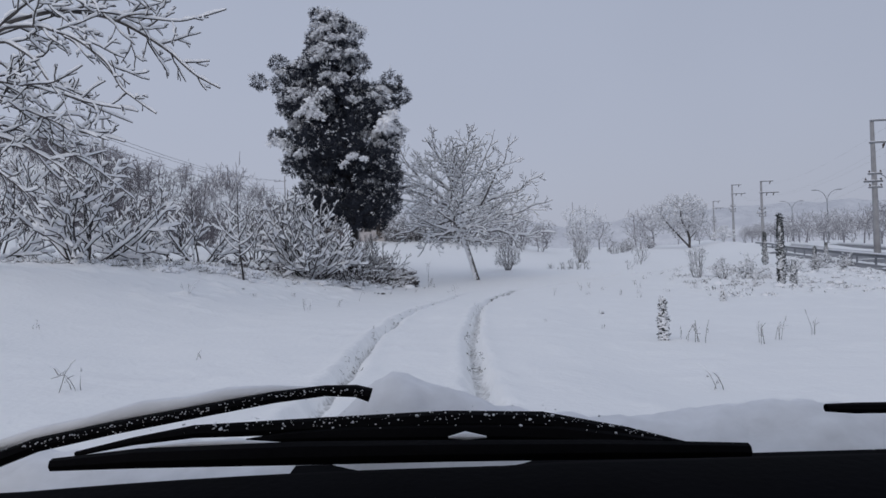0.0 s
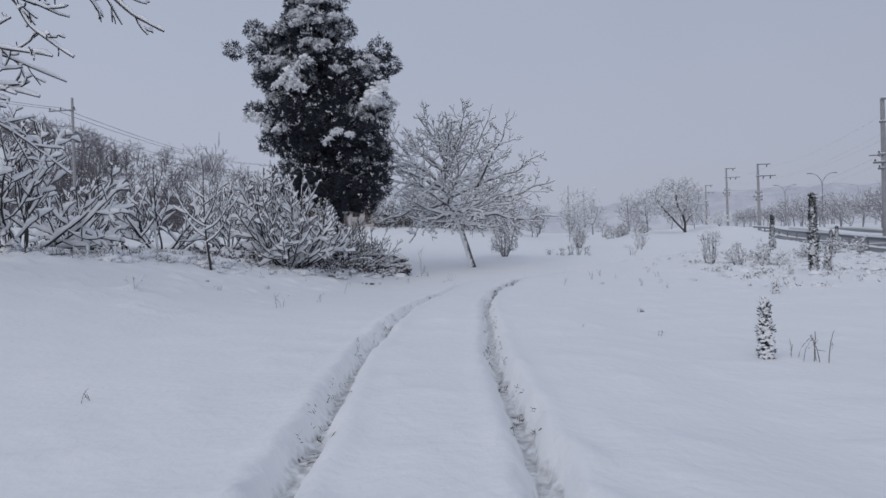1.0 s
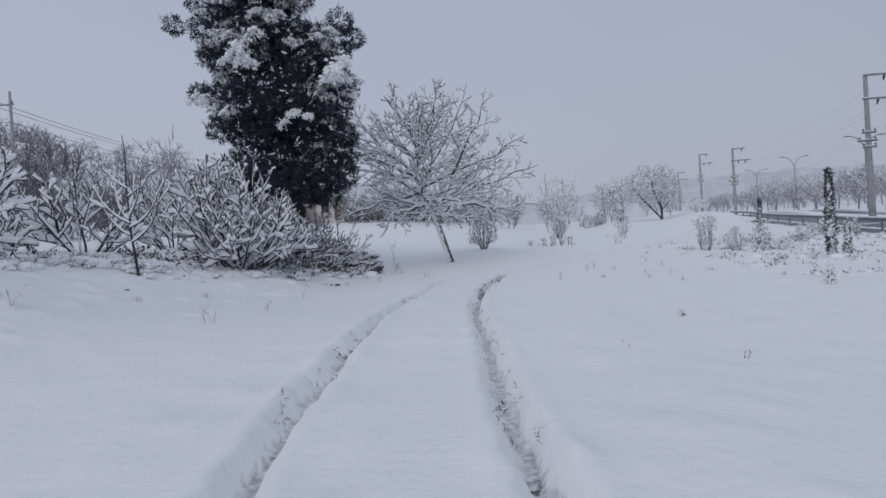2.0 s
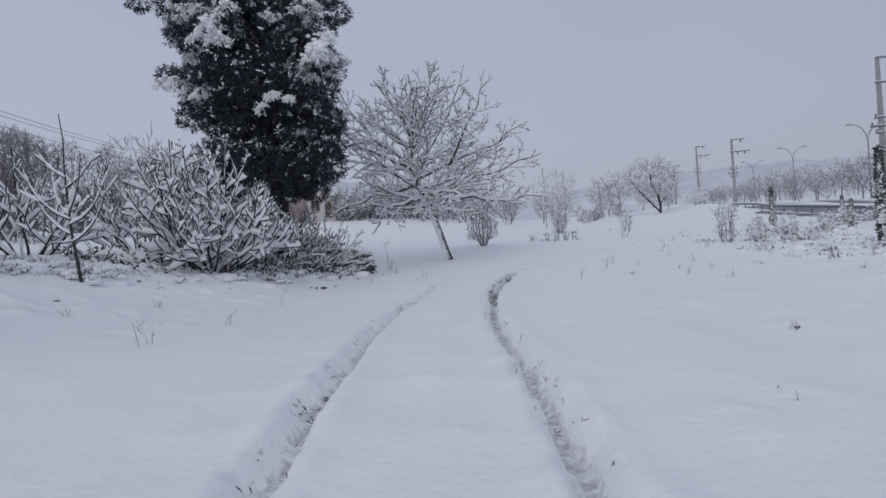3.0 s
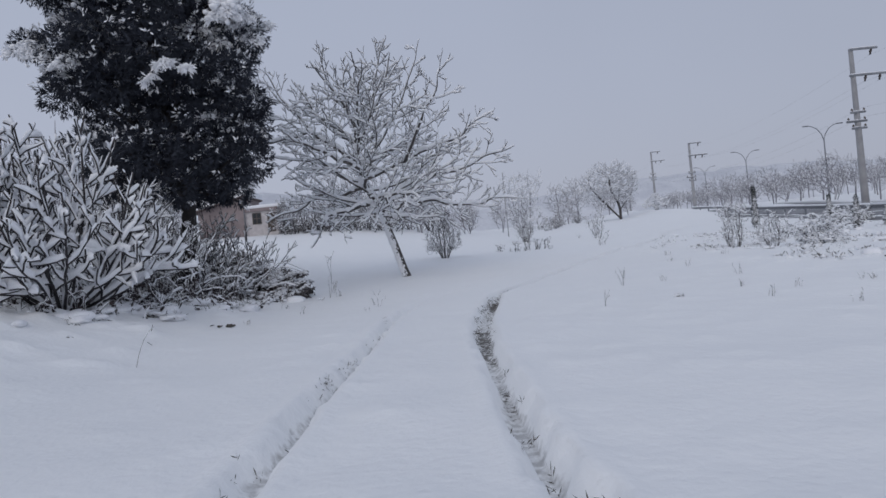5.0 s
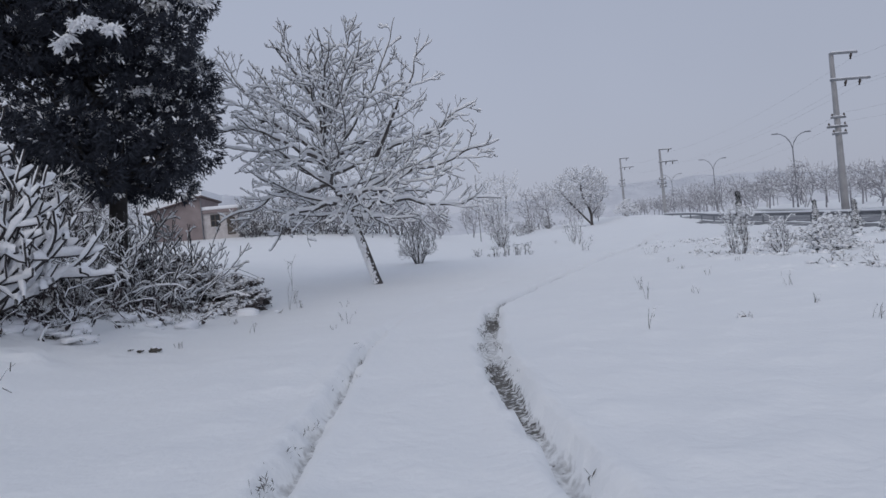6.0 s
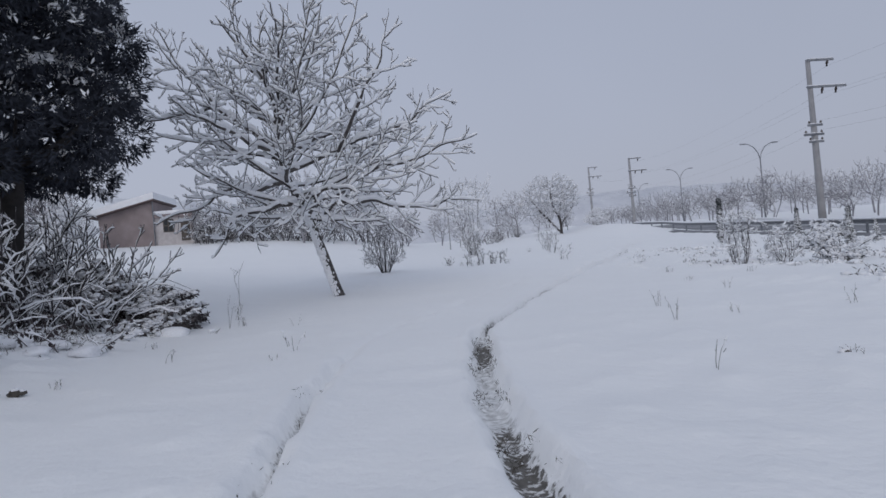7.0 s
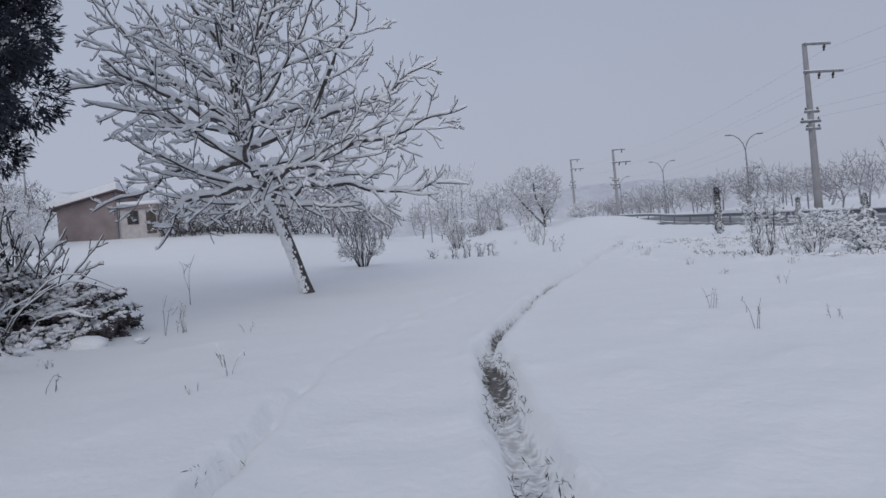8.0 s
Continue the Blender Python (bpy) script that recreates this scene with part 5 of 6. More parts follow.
def make_leaning_tree():
    """A round-headed field tree of two stems, one of them leaning."""
    r = np.random.default_rng(401)
    goals = []
    while len(goals) < 1700:
        u = r.uniform(-1, 1, 3)
        k = np.linalg.norm(u)
        if 0.3 < k < 0.92 + 0.35 * noise.noise((u[0] * 2.0, u[1] * 2.0, u[2] * 2.0 + 3)):
            goals.append((-1.6 + u[0] * 5.1, u[1] * 4.4, 5.6 + u[2] * 3.5))
    roots = [((0.1, 0, -0.3), -1), ((0.05, 0, 0.3), 0)]
    for stops in (((0.05, 0, 0.3), (-1.0, 0, 1.5), (-2.2, 0, 2.9), (-3.4, 0.1, 4.4), (-4.2, 0.1, 5.6)), ((0.05, 0, 0.3), (0.15, 0.1, 1.6), (-0.1, 0.1, 2.8), (0.3, 0.2, 4.2), (0.6, 0.2, 5.4)),
                  ((-0.1, 0.1, 2.8), (-0.9, -0.3, 4.0), (-1.3, -0.5, 5.4), (-1.2, -0.5, 7.0)), ((0.15, 0.1, 1.6), (1.2, 0.2, 2.9), (2.2, 0.2, 4.1))):
        last = int(np.argmin([np.linalg.norm(np.array(q) - np.array(stops[0])) for q, _ in roots]))
        for a, b in zip(stops[:-1], stops[1:]):
            for f in (0.25, 0.5, 0.75, 1.0):
                roots.append((tuple(a[j] + (b[j] - a[j]) * f for j in range(3)), last))
                last = len(roots) - 1
    P, par = colonize(goals, roots, 0.32, 2.6, 0.38, r, pull=(0, 0, 0.08), jitter=0.24)
    ch = chains_of(P, par, 0.020, 2.5, r, trunk_r=0.24)
    ch += tips_of(ch, r, 0.55, 0.018, 0.4, 0.95, 3) + spurs(ch, r, 0.45, 0.018, 0.45, 0.05)
    woody("field_tree", (28.9, 103, gz(28.9, 103) - 0.1), ch, r, "round-headed bare tree of two spreading stems, thick with frost", "tree", BARK, FAR_TWIG, 0.07, (0.06, 0.5, 0.12, 0.13), sides=(6, 4, 3))


make_leaning_tree()


# ---------------------------------------------------------------- road, guard rail, posts
def strip(y0, y1, n, off0, off1, up, thick, name, mat, label, category):
    vs, fs = [], []
    for i in range(n + 1):
        y = y0 + (y1 - y0) * i / n
        for o in (off0, off1):
            x = rail_x(y) + o
            z = gz(rail_x(y), y) + up
            vs += [(x, y, z), (x, y, z - thick)]
    for i in range(n):
        a, b = 4 * i, 4 * i + 4
        fs += [(a, a + 2, b + 2, b), (a + 1, b + 1, b + 3, a + 3), (a, b, b + 1, a + 1), (a + 2, a + 3, b + 3, b + 2)]
    fs += [(0, 1, 3, 2), (4 * n, 4 * n + 2, 4 * n + 3, 4 * n + 1)]
    return tagged(new(name, mesh(name, vs, fs, mat)), label, category, kind="structure")


for inner, outer in ((-2.0, -0.35), (0.9, 4.9), (7.0, 11.2)):
    strip(10, 92, 24, inner, outer, 0.06, 0.5, "road", ASPHALT, "wet slushy asphalt carriageway between banks of snow", "road")
strip(10, 92, 24, 4.9, 7.0, 0.34, 0.7, "median", SNOW, "raised median between the carriageways under fresh snow", "median")
strip(10, 92, 24, 11.2, 13.0, 0.22, 0.6, "verge", SNOW, "raised verge under fresh snow", "verge")


def make_guard_rail():
    base = thing("guard_rail", (28, 53.4, gz(28, 53.4)), "long galvanised guard rail topped with a line of snow", "guard rail")
    o = Vector(base.location)
    prof = [(0.0, 0.50), (0.05, 0.53), (0.0, 0.58), (0.0, 0.63), (0.05, 0.67), (0.05, 0.71), (0.0, 0.74)]
    ys = np.arange(24, 93, 1.5)

    def run(points):
        vs, fs = [], []
        k = len(points)
        for i, y in enumerate(ys):
            for dx, dz in points:
                vs.append((rail_x(y) - dx - o.x, y - o.y, gz(rail_x(y), y) + dz - o.z))
            if i:
                a, b = (i - 1) * k, i * k
                fs += [(a + j, a + (j + 1) % k, b + (j + 1) % k, b + j) for j in range(k)]
        return vs, fs
    part("rail", run(prof + [(-0.012, dz) for _, dz in reversed(prof)]), STEEL, base, "corrugated steel beam")
    part("snow_cover", run([(-0.10, 0.735), (0.09, 0.735), (0.10, 0.80), (0.03, 0.85), (-0.08, 0.82)]), SNOW_CLUMP, base, "ridge of snow", smooth=True)
    post = None
    for y in np.arange(24, 92, 4.0):
        if post is None:
            post = part("post", block((0.1, 0.12, 1.0), (0, 0, 0.25), 0.012), STEEL, base)
            ob = post
        else:
            ob = new("post", post.data)
            ob.parent = base
        ob.location = (rail_x(y) + 0.09 - o.x, y - o.y, gz(rail_x(y), y) - o.z)


make_guard_rail()


def wire(name, a, b, sag, label, thick=0.0035):
    cu = bpy.data.curves.new(name, "CURVE")
    cu.dimensions, cu.bevel_depth, cu.bevel_resolution = "3D", thick, 1
    sp = cu.splines.new("POLY")
    n = 18
    sp.points.add(n)
    for i in range(n + 1):
        k = i / n
        p = Vector(a).lerp(Vector(b), k)
        sp.points[i].co = (p.x, p.y, p.z - sag * 4 * k * (1 - k), 1)
    cu.materials.append(WIRE)
    return tagged(new(name, cu), label, "cable")


def make_power_pole(x, y, high, label):
    z = gz(x, y)
    base = thing("power_pole", (x, y, z - 0.2), label, "power pole", "power poles along the road")
    h = high + 0.2
    ch = [(np.array([[0, 0, 0], [0, 0, h * 0.5], [0, 0, h]]), np.array([0.27, 0.21, 0.15]))]
    part("shaft", tubes(ch, 10), CONCRETE, base, "tapered grey concrete shaft", smooth=True)
    pins = []
    for dz, length, off in ((0.08, 2.0, 0.85), (1.95, 3.0, 1.15), (4.6, 1.1, 0.0), (5.25, 1.5, -0.15), (5.75, 1.1, 0.0)):
        arm = part("crossarm", block((length, 0.13, 0.14), (off, -0.14, h - dz), 0.015), STEEL, base)
        part("snow_cover", block((length * 0.97, 0.13, 0.07), (off, -0.14, h - dz + 0.104), 0.025), SNOW_CLUMP, base)
        if dz < 3:
            pins += [(off + length * f, h - dz) for f in ((0.28,) if dz < 1 else (-0.10, 0.25))]
        else:
            for f in (-0.4, 0.4):
                part("insulator", tubes([(np.array([[off + length * f, -0.14, h - dz + 0.07], [off + length * f, -0.14, h - dz + 0.18], [off + length * f, -0.14, h - dz + 0.3]]), np.array([0.05, 0.08, 0.03]))], 6), CERAMIC, base)
    for px, pz in pins:
        part("insulator", tubes([(np.array([[px, -0.14, pz - 0.05], [px - 0.12, -0.2, pz - 0.25], [px - 0.2, -0.25, pz - 0.48]]), np.array([0.05, 0.10, 0.07]))], 7), CERAMIC, base, "brown string insulator")
    return base, h, pins


poles = []
for px, py, ph, lab in ((22.2, 4.1, 11.7, "concrete power pole with steel crossarms beside the field"), (31.4, 53.4, 11.75, "tall concrete power pole with offset crossarms and insulators"),
                        (40.4, 102.7, 10.6, "concrete power pole with offset crossarms down the road"), (46.2, 134.5, 12.6, "distant concrete power pole with offset crossarms"),
                        (54.5, 176, 12.0, "far concrete power pole fading into snow haze")):
    poles.append((make_power_pole(px, py, ph, lab), px, py))
for (p0, x0, y0), (p1, x1, y1) in zip(poles[:-1], poles[1:]):
    z0, z1 = gz(x0, y0) - 0.2, gz(x1, y1) - 0.2
    for (ax, az), (bx, bz) in zip(p0[2], p1[2]):
        wire("power_line", (x0 + ax - 0.2, y0 - 0.25, z0 + az - 0.48), (x1 + bx - 0.2, y1 - 0.25, z1 + bz - 0.48), 0.9, "thin power line strung between the poles")
    for d in (4.6, 5.25):
        wire("power_line", (x0 + 0.35, y0 - 0.14, z0 + p0[1] - d + 0.3), (x1 + 0.35, y1 - 0.14, z1 + p1[1] - d + 0.3), 1.1, "low power line strung between the poles")


def make_street_lamp(x, y, high):
    base = thing("street_lamp", (x, y, gz(x, y) - 0.2), "grey steel street lamp with two curved arms", "street lamp", "street lamps along the road")
    part("post", tubes([(np.array([[0, 0, 0], [0, 0, high * 0.5], [0, 0, high]]), np.array([0.13, 0.10, 0.07]))], 8), STEEL, base, smooth=True)
    for s in (-1, 1):
        p = np.array([[0, 0, high - 0.1], [s * 0.25, 0, high + 0.75], [s * 0.8, 0, high + 1.5], [s * 1.5, 0, high + 1.9], [s * 2.0, 0, high + 2.0]])
        part("arm", tubes([(p, np.array([0.065, 0.06, 0.055, 0.05, 0.05]))], 7), STEEL, base, smooth=True)
        part("lamp_head", block((0.85, 0.26, 0.14), (s * 2.3, 0, high + 2.0), 0.04), STEEL, base, "flat lamp head")
    return base


for x, y in ((52.9, 90), (60.6, 125), (68.5, 160)):
    make_street_lamp(x, y, 8.3)

# ---------------------------------------------------------------- old line on the slope
def make_wood_pole(x, y, high, arm):
    base = thing("line_pole", (x, y, gz(x, y) - 0.3), "weathered pole of an old power line on the slope", "power pole", "poles on the slope")
    part("shaft", tubes([(np.array([[0, 0, 0], [0, 0, high * 0.5], [0, 0, high]]), np.array([0.16, 0.13, 0.10]))], 8), CONCRETE, base, smooth=True)
    part("crossarm", block((arm, 0.1, 0.1), (-arm * 0.35, -0.12, high - 1.1), 0.01), STEEL, base)
    for f in (-0.8, -0.4, 0.1):
        part("insulator", tubes([(np.array([[arm * f, -0.12, high - 1.05], [arm * f, -0.12, high - 0.9], [arm * f, -0.12, high - 0.8]]), np.array([0.04, 0.06, 0.03]))], 6), CERAMIC, base)
    return gz(x, y) - 0.3 + high


lx, ly = -37.4, 50.0
top_a = make_wood_pole(lx, ly, 15.6 - gz(lx, ly) + 0.3, 2.6)
lx2, ly2 = -47.0, 118.0
top_b = make_wood_pole(lx2, ly2, 20.2 - gz(lx2, ly2) + 0.3, 2.6)
lx3, ly3 = -34.0, 12.0
top_c = make_wood_pole(lx3, ly3, 11.0, 2.6)
for off, dz in ((-2.0, -0.85), (-1.0, -0.85), (0.2, -2.6)):
    wire("power_line", (lx + off, ly, top_a + dz), (lx2 + off, ly2, top_b + dz), 1.2, "sagging wire of the old power line", 0.02)
    wire("power_line", (lx + off, ly, top_a + dz), (lx3 + off, ly3, top_c + dz), 1.0, "sagging wire of the old power line", 0.016)
# thin stake at the far end of the field
stake = thing("fence_stake", (7.5, 70, gz(7.5, 70) - 0.1), "thin dark stake standing behind the shrubs", "stake")
part("stake_shaft", tubes([(np.array([[0, 0, 0], [0.02, 0, 3], [0, 0, 6.5]]), np.array([0.05, 0.045, 0.04]))], 7), CONCRETE, stake)


# ---------------------------------------------------------------- buildings behind the bank
def make_house():
    x0, y0 = -21.85, 77.0
    z0 = gz(x0, 74.0) - 0.5
    base = thing("house", (x0, y0, z0), "red-plastered house with white annexe and snow on its roof", "house")
    top = 8.0 - z0
    hx, hy = 2.4, 3.0

    def gable(y):
        return [(-hx, y, 0), (hx, y, 0), (hx, y, top + 0.38), (-hx, y, top - 0.75)]
    vs = gable(-hy) + gable(hy)
    fs = [(0, 1, 2, 3), (7, 6, 5, 4)] + [(i, i + 4, (i + 1) % 4 + 4, (i + 1) % 4) for i in range(4)]
    part("wall", (vs, fs), PLASTER, base, "red-brown plastered walls, paled in colour for haze")
    for a, b in (((-hx - 0.6, top - 0.87), (hx + 0.3, top + 0.46)),):
        for name, lift, th, mat, inset in (("roof", 0.0, 0.12, TILE, 0.0), ("roof_snow", 0.125, 0.62, SNOW_CLUMP, 0.05)):
            q = []
            for y in (-hy - 0.5 + inset, hy + 0.5 - inset):
                for (x, z) in (a, b):
                    q += [(x, y, z + lift), (x, y, z + lift + th)]
            part(name, (q, [(0, 1, 3, 2), (4, 6, 7, 5), (0, 4, 5, 1), (2, 3, 7, 6), (1, 5, 7, 3), (0, 2, 6, 4)]), mat, base)
    annexe = part("annexe", block((3.4, 4.0, top - 0.9), (hx + 1.71, -0.8, (top - 0.9) / 2), 0.02), WHITE_PAINT, base, "white-painted annexe")
    part("door", block((0.8, 0.06, 2.0), (hx + 2.75, -2.835, top - 2.45), 0.01), WOOD_DARK, annexe)
    win = part("window", block((0.95, 0.07, 1.2), (hx + 1.25, -2.84, top - 1.95), 0.02), WOOD_DARK, annexe, "dark framed window")
    for dx in (-0.22, 0.22):
        for dz in (-0.29, 0.29):
            part("pane", block((0.36, 0.03, 0.5), (hx + 1.25 + dx, -2.875, top - 1.95 + dz), 0.01), GLASS_DARK, win)
    part("lintel", block((3.5, 0.16, 0.34), (hx + 1.72, -2.9, top - 1.05), 0.02), PLASTER, annexe, "red-brown band under the annexe roof")
    part("roof_snow", block((3.8, 4.4, 0.35), (hx + 1.85, -0.8, top - 0.72), 0.08), SNOW_CLUMP, base)
    part("drain_pipe", tubes([(np.array([[hx + 0.04, -hy - 0.08, 0.2], [hx + 0.04, -hy - 0.08, top * 0.6], [hx + 0.04, -hy - 0.08, top + 1.2]]), np.array([0.05, 0.05, 0.05]))], 6), STEEL, base)
    for i, (cx, cz) in enumerate(((-1.6, 0.7), (0.6, 0.95))):
        part("chimney", block((0.5, 0.5, 1.0), (cx, 0.6, top + cz - 0.35), 0.03), PLASTER, base)
    return base


make_house()


def make_garden_wall(x0, x1, y, high, label):
    z0 = min(gz(x0, y), gz(x1, y)) - 0.6
    base = thing("garden_wall", ((x0 + x1) / 2, y, z0), label, "wall", "low walls behind the bank")
    n = int((x1 - x0) / 1.5)
    for i in range(n):
        x = x0 + (i + 0.5) * (x1 - x0) / n
        h = gz(x, y) - z0 + high * (1 + 0.08 * math.sin(i * 2.3))
        part("wall_panel", block(((x1 - x0) / n - 0.02, 0.3, h), (x - (x0 + x1) / 2, 0.03 * math.sin(i * 1.7), h / 2), 0.02), WOOD_DARK, base)
        part("snow_cap", block(((x1 - x0) / n - 0.03, 0.4, 0.16), (x - (x0 + x1) / 2, 0.03 * math.sin(i * 1.7), h + 0.08), 0.06), SNOW_CLUMP, base)
    return base


make_garden_wall(-17.0, -11.0, 77.5, 1.2, "low weathered board wall capped with snow behind the bank")


def make_hedge_bush(seed, label):
    r = np.random.default_rng(seed)
    ch = shrub_chains(r, 1.5, 2.6, 10, 38, False)
    ch = [(p[[0, len(p) // 2, -1]], q[[0, len(q) // 2, -1]] * 3.0) for p, q in ch]
    root = thing("hedge_bush", (0, 0, -50), label, "hedge", "hedge behind the field")
    part("twig_mass", tubes(ch, 3), HEDGE_TWIG, root, "dense grey twigs", kind="stuff")
    part("snow_cover", snow_on(ch, 0.035, 0.5, r, 0.35, 0.08), SNOW_CLUMP, root, smooth=True, kind="stuff")
    return root


hedge = [make_hedge_bush(900 + i, lab) for i, lab in enumerate(("dense grey hedge bush streaked with snow", "broad grey hedge bush streaked with snow"))]
rng = np.random.default_rng(905)
for k in range(14):                                  # thicker growth beside the house
    put(hedge[k % 2], -15.4 + 0.88 * k, 72.6 + rng.uniform(-0.8, 0.8), rng.uniform(1.15, 1.6), rng.uniform(0, 360), 0.15)
for k in range(15):
    x = -15.0 + 1.15 * k
    y = 74.5 + 0.3 * k + rng.uniform(-0.8, 0.8)
    put(hedge[k % 2], x, y, rng.uniform(1.2, 1.7), rng.uniform(0, 360), 0.15)
for k in range(18):                                  # ragged growth along the crest of the field
    y = 84 + 1.9 * k
    put(hedge[k % 2], 12.5 + 0.75 * k + rng.uniform(-2, 2), y, rng.uniform(0.5, 0.95), rng.uniform(0, 360), 0.15)
for t in hedge:
    for o in (*t.children_recursive, t):
        bpy.data.objects.remove(o)

# ---------------------------------------------------------------- slopes in the distance
def make_ridge(name, y, x0, x1, low, high, seed, label):
    n = 160
    xs = np.linspace(x0, x1, n)
    vs, fs = [], []
    for i, x in enumerate(xs):
        k = i / (n - 1)
        t = low + (high - low) * (0.5 + 0.5 * noise.noise((x * 0.004, seed, 0))) + 1.6 * noise.noise((x * 0.06, seed, 2)) + 0.9 * noise.noise((x * 0.25, seed, 5))
        t *= 0.25 + 0.75 * math.sin(math.pi * min(1, max(0, k)) ** 0.9) ** 0.6
        vs += [(x, y - t * 2.2, -3), (x, y, t), (x, y + 60, -3)]
    for i in range(n - 1):
        a, b = 3 * i, 3 * i + 3
        fs += [(a, b, b + 1, a + 1), (a + 1, b + 1, b + 2, a + 2)]
    return tagged(new(name, mesh(name, vs, fs, HAZED_WOOD, True)), label, "hillside", kind="structure")


# both backdrops get their haze from the pale surface colour
make_ridge("backdrop_ridge", 420, -40, 560, 25, 43, 4.0, "wooded ridge far behind the road, haze put into its pale colour")
make_ridge("backdrop_slope", 300, -420, 40, 30, 46, 8.0, "snowy wooded slope in the distance, haze put into its pale colour")


# ---------------------------------------------------------------- weeds, sticks and clods in the snow
def make_weed(x, y, high, stems, seed, label, spread=0.35, kind="weed", snow=0.012):
    r = np.random.default_rng(seed)
    lines = []
    high *= 0.75 if stems > 4 else 1.0
    for s in range(stems + (3 if stems > 4 else 0)):
        a, b = r.uniform(0, 6.28), r.uniform(0.2, 1) * spread * (1.6 if stems > 4 else 1)
        o = np.array([r.normal(0, 0.05), r.normal(0, 0.05), -0.06])
        L = high * r.uniform(0.55, 1.05)
        tip = o + np.array([math.cos(a) * b * L, math.sin(a) * b * L, L + 0.06])
        bow = np.array([-math.cos(a) * b, -math.sin(a) * b, 0.35]) * L * 0.35
        pts = [o + (tip - o) * k + bow * 4 * k * (1 - k) * 0.5 + r.normal(0, 0.012, 3) * high for k in (0, 0.3, 0.6, 0.85, 1)]
        pts[-1] = pts[-1] - np.array([0, 0, 0.12 * L * r.random()])
        lines.append((np.array(pts), np.array([0.003, 0.0028, 0.0024, 0.002, 0.0015]) * (0.8 + 0.5 * high)))
        for _ in range(2):
            f = r.uniform(0.4, 0.95)
            p = o + (tip - o) * f
            d = r.normal(0, 0.11, 3) * high + np.array([0, 0, 0.07 * high])
            lines.append((np.array([p, p + d * 0.6, p + d]), np.array([0.003, 0.0028, 0.0022]) * (0.8 + 0.5 * high)))
    if label is TWIGGY:
        lines = [(p, q * 1.3) for p, q in lines]
    base = thing(kind, (x, y, gz(x, y)), label, "weed", "weeds poking out of the snow")
    part("stalk_tuft", tubes(lines, 4), WEED, base, kind="stuff")
    part("snow_cover", snow_on(lines, snow, 0.3, r, 0.5, 0.03), SNOW_CLUMP, base, smooth=True, kind="stuff")
    return base


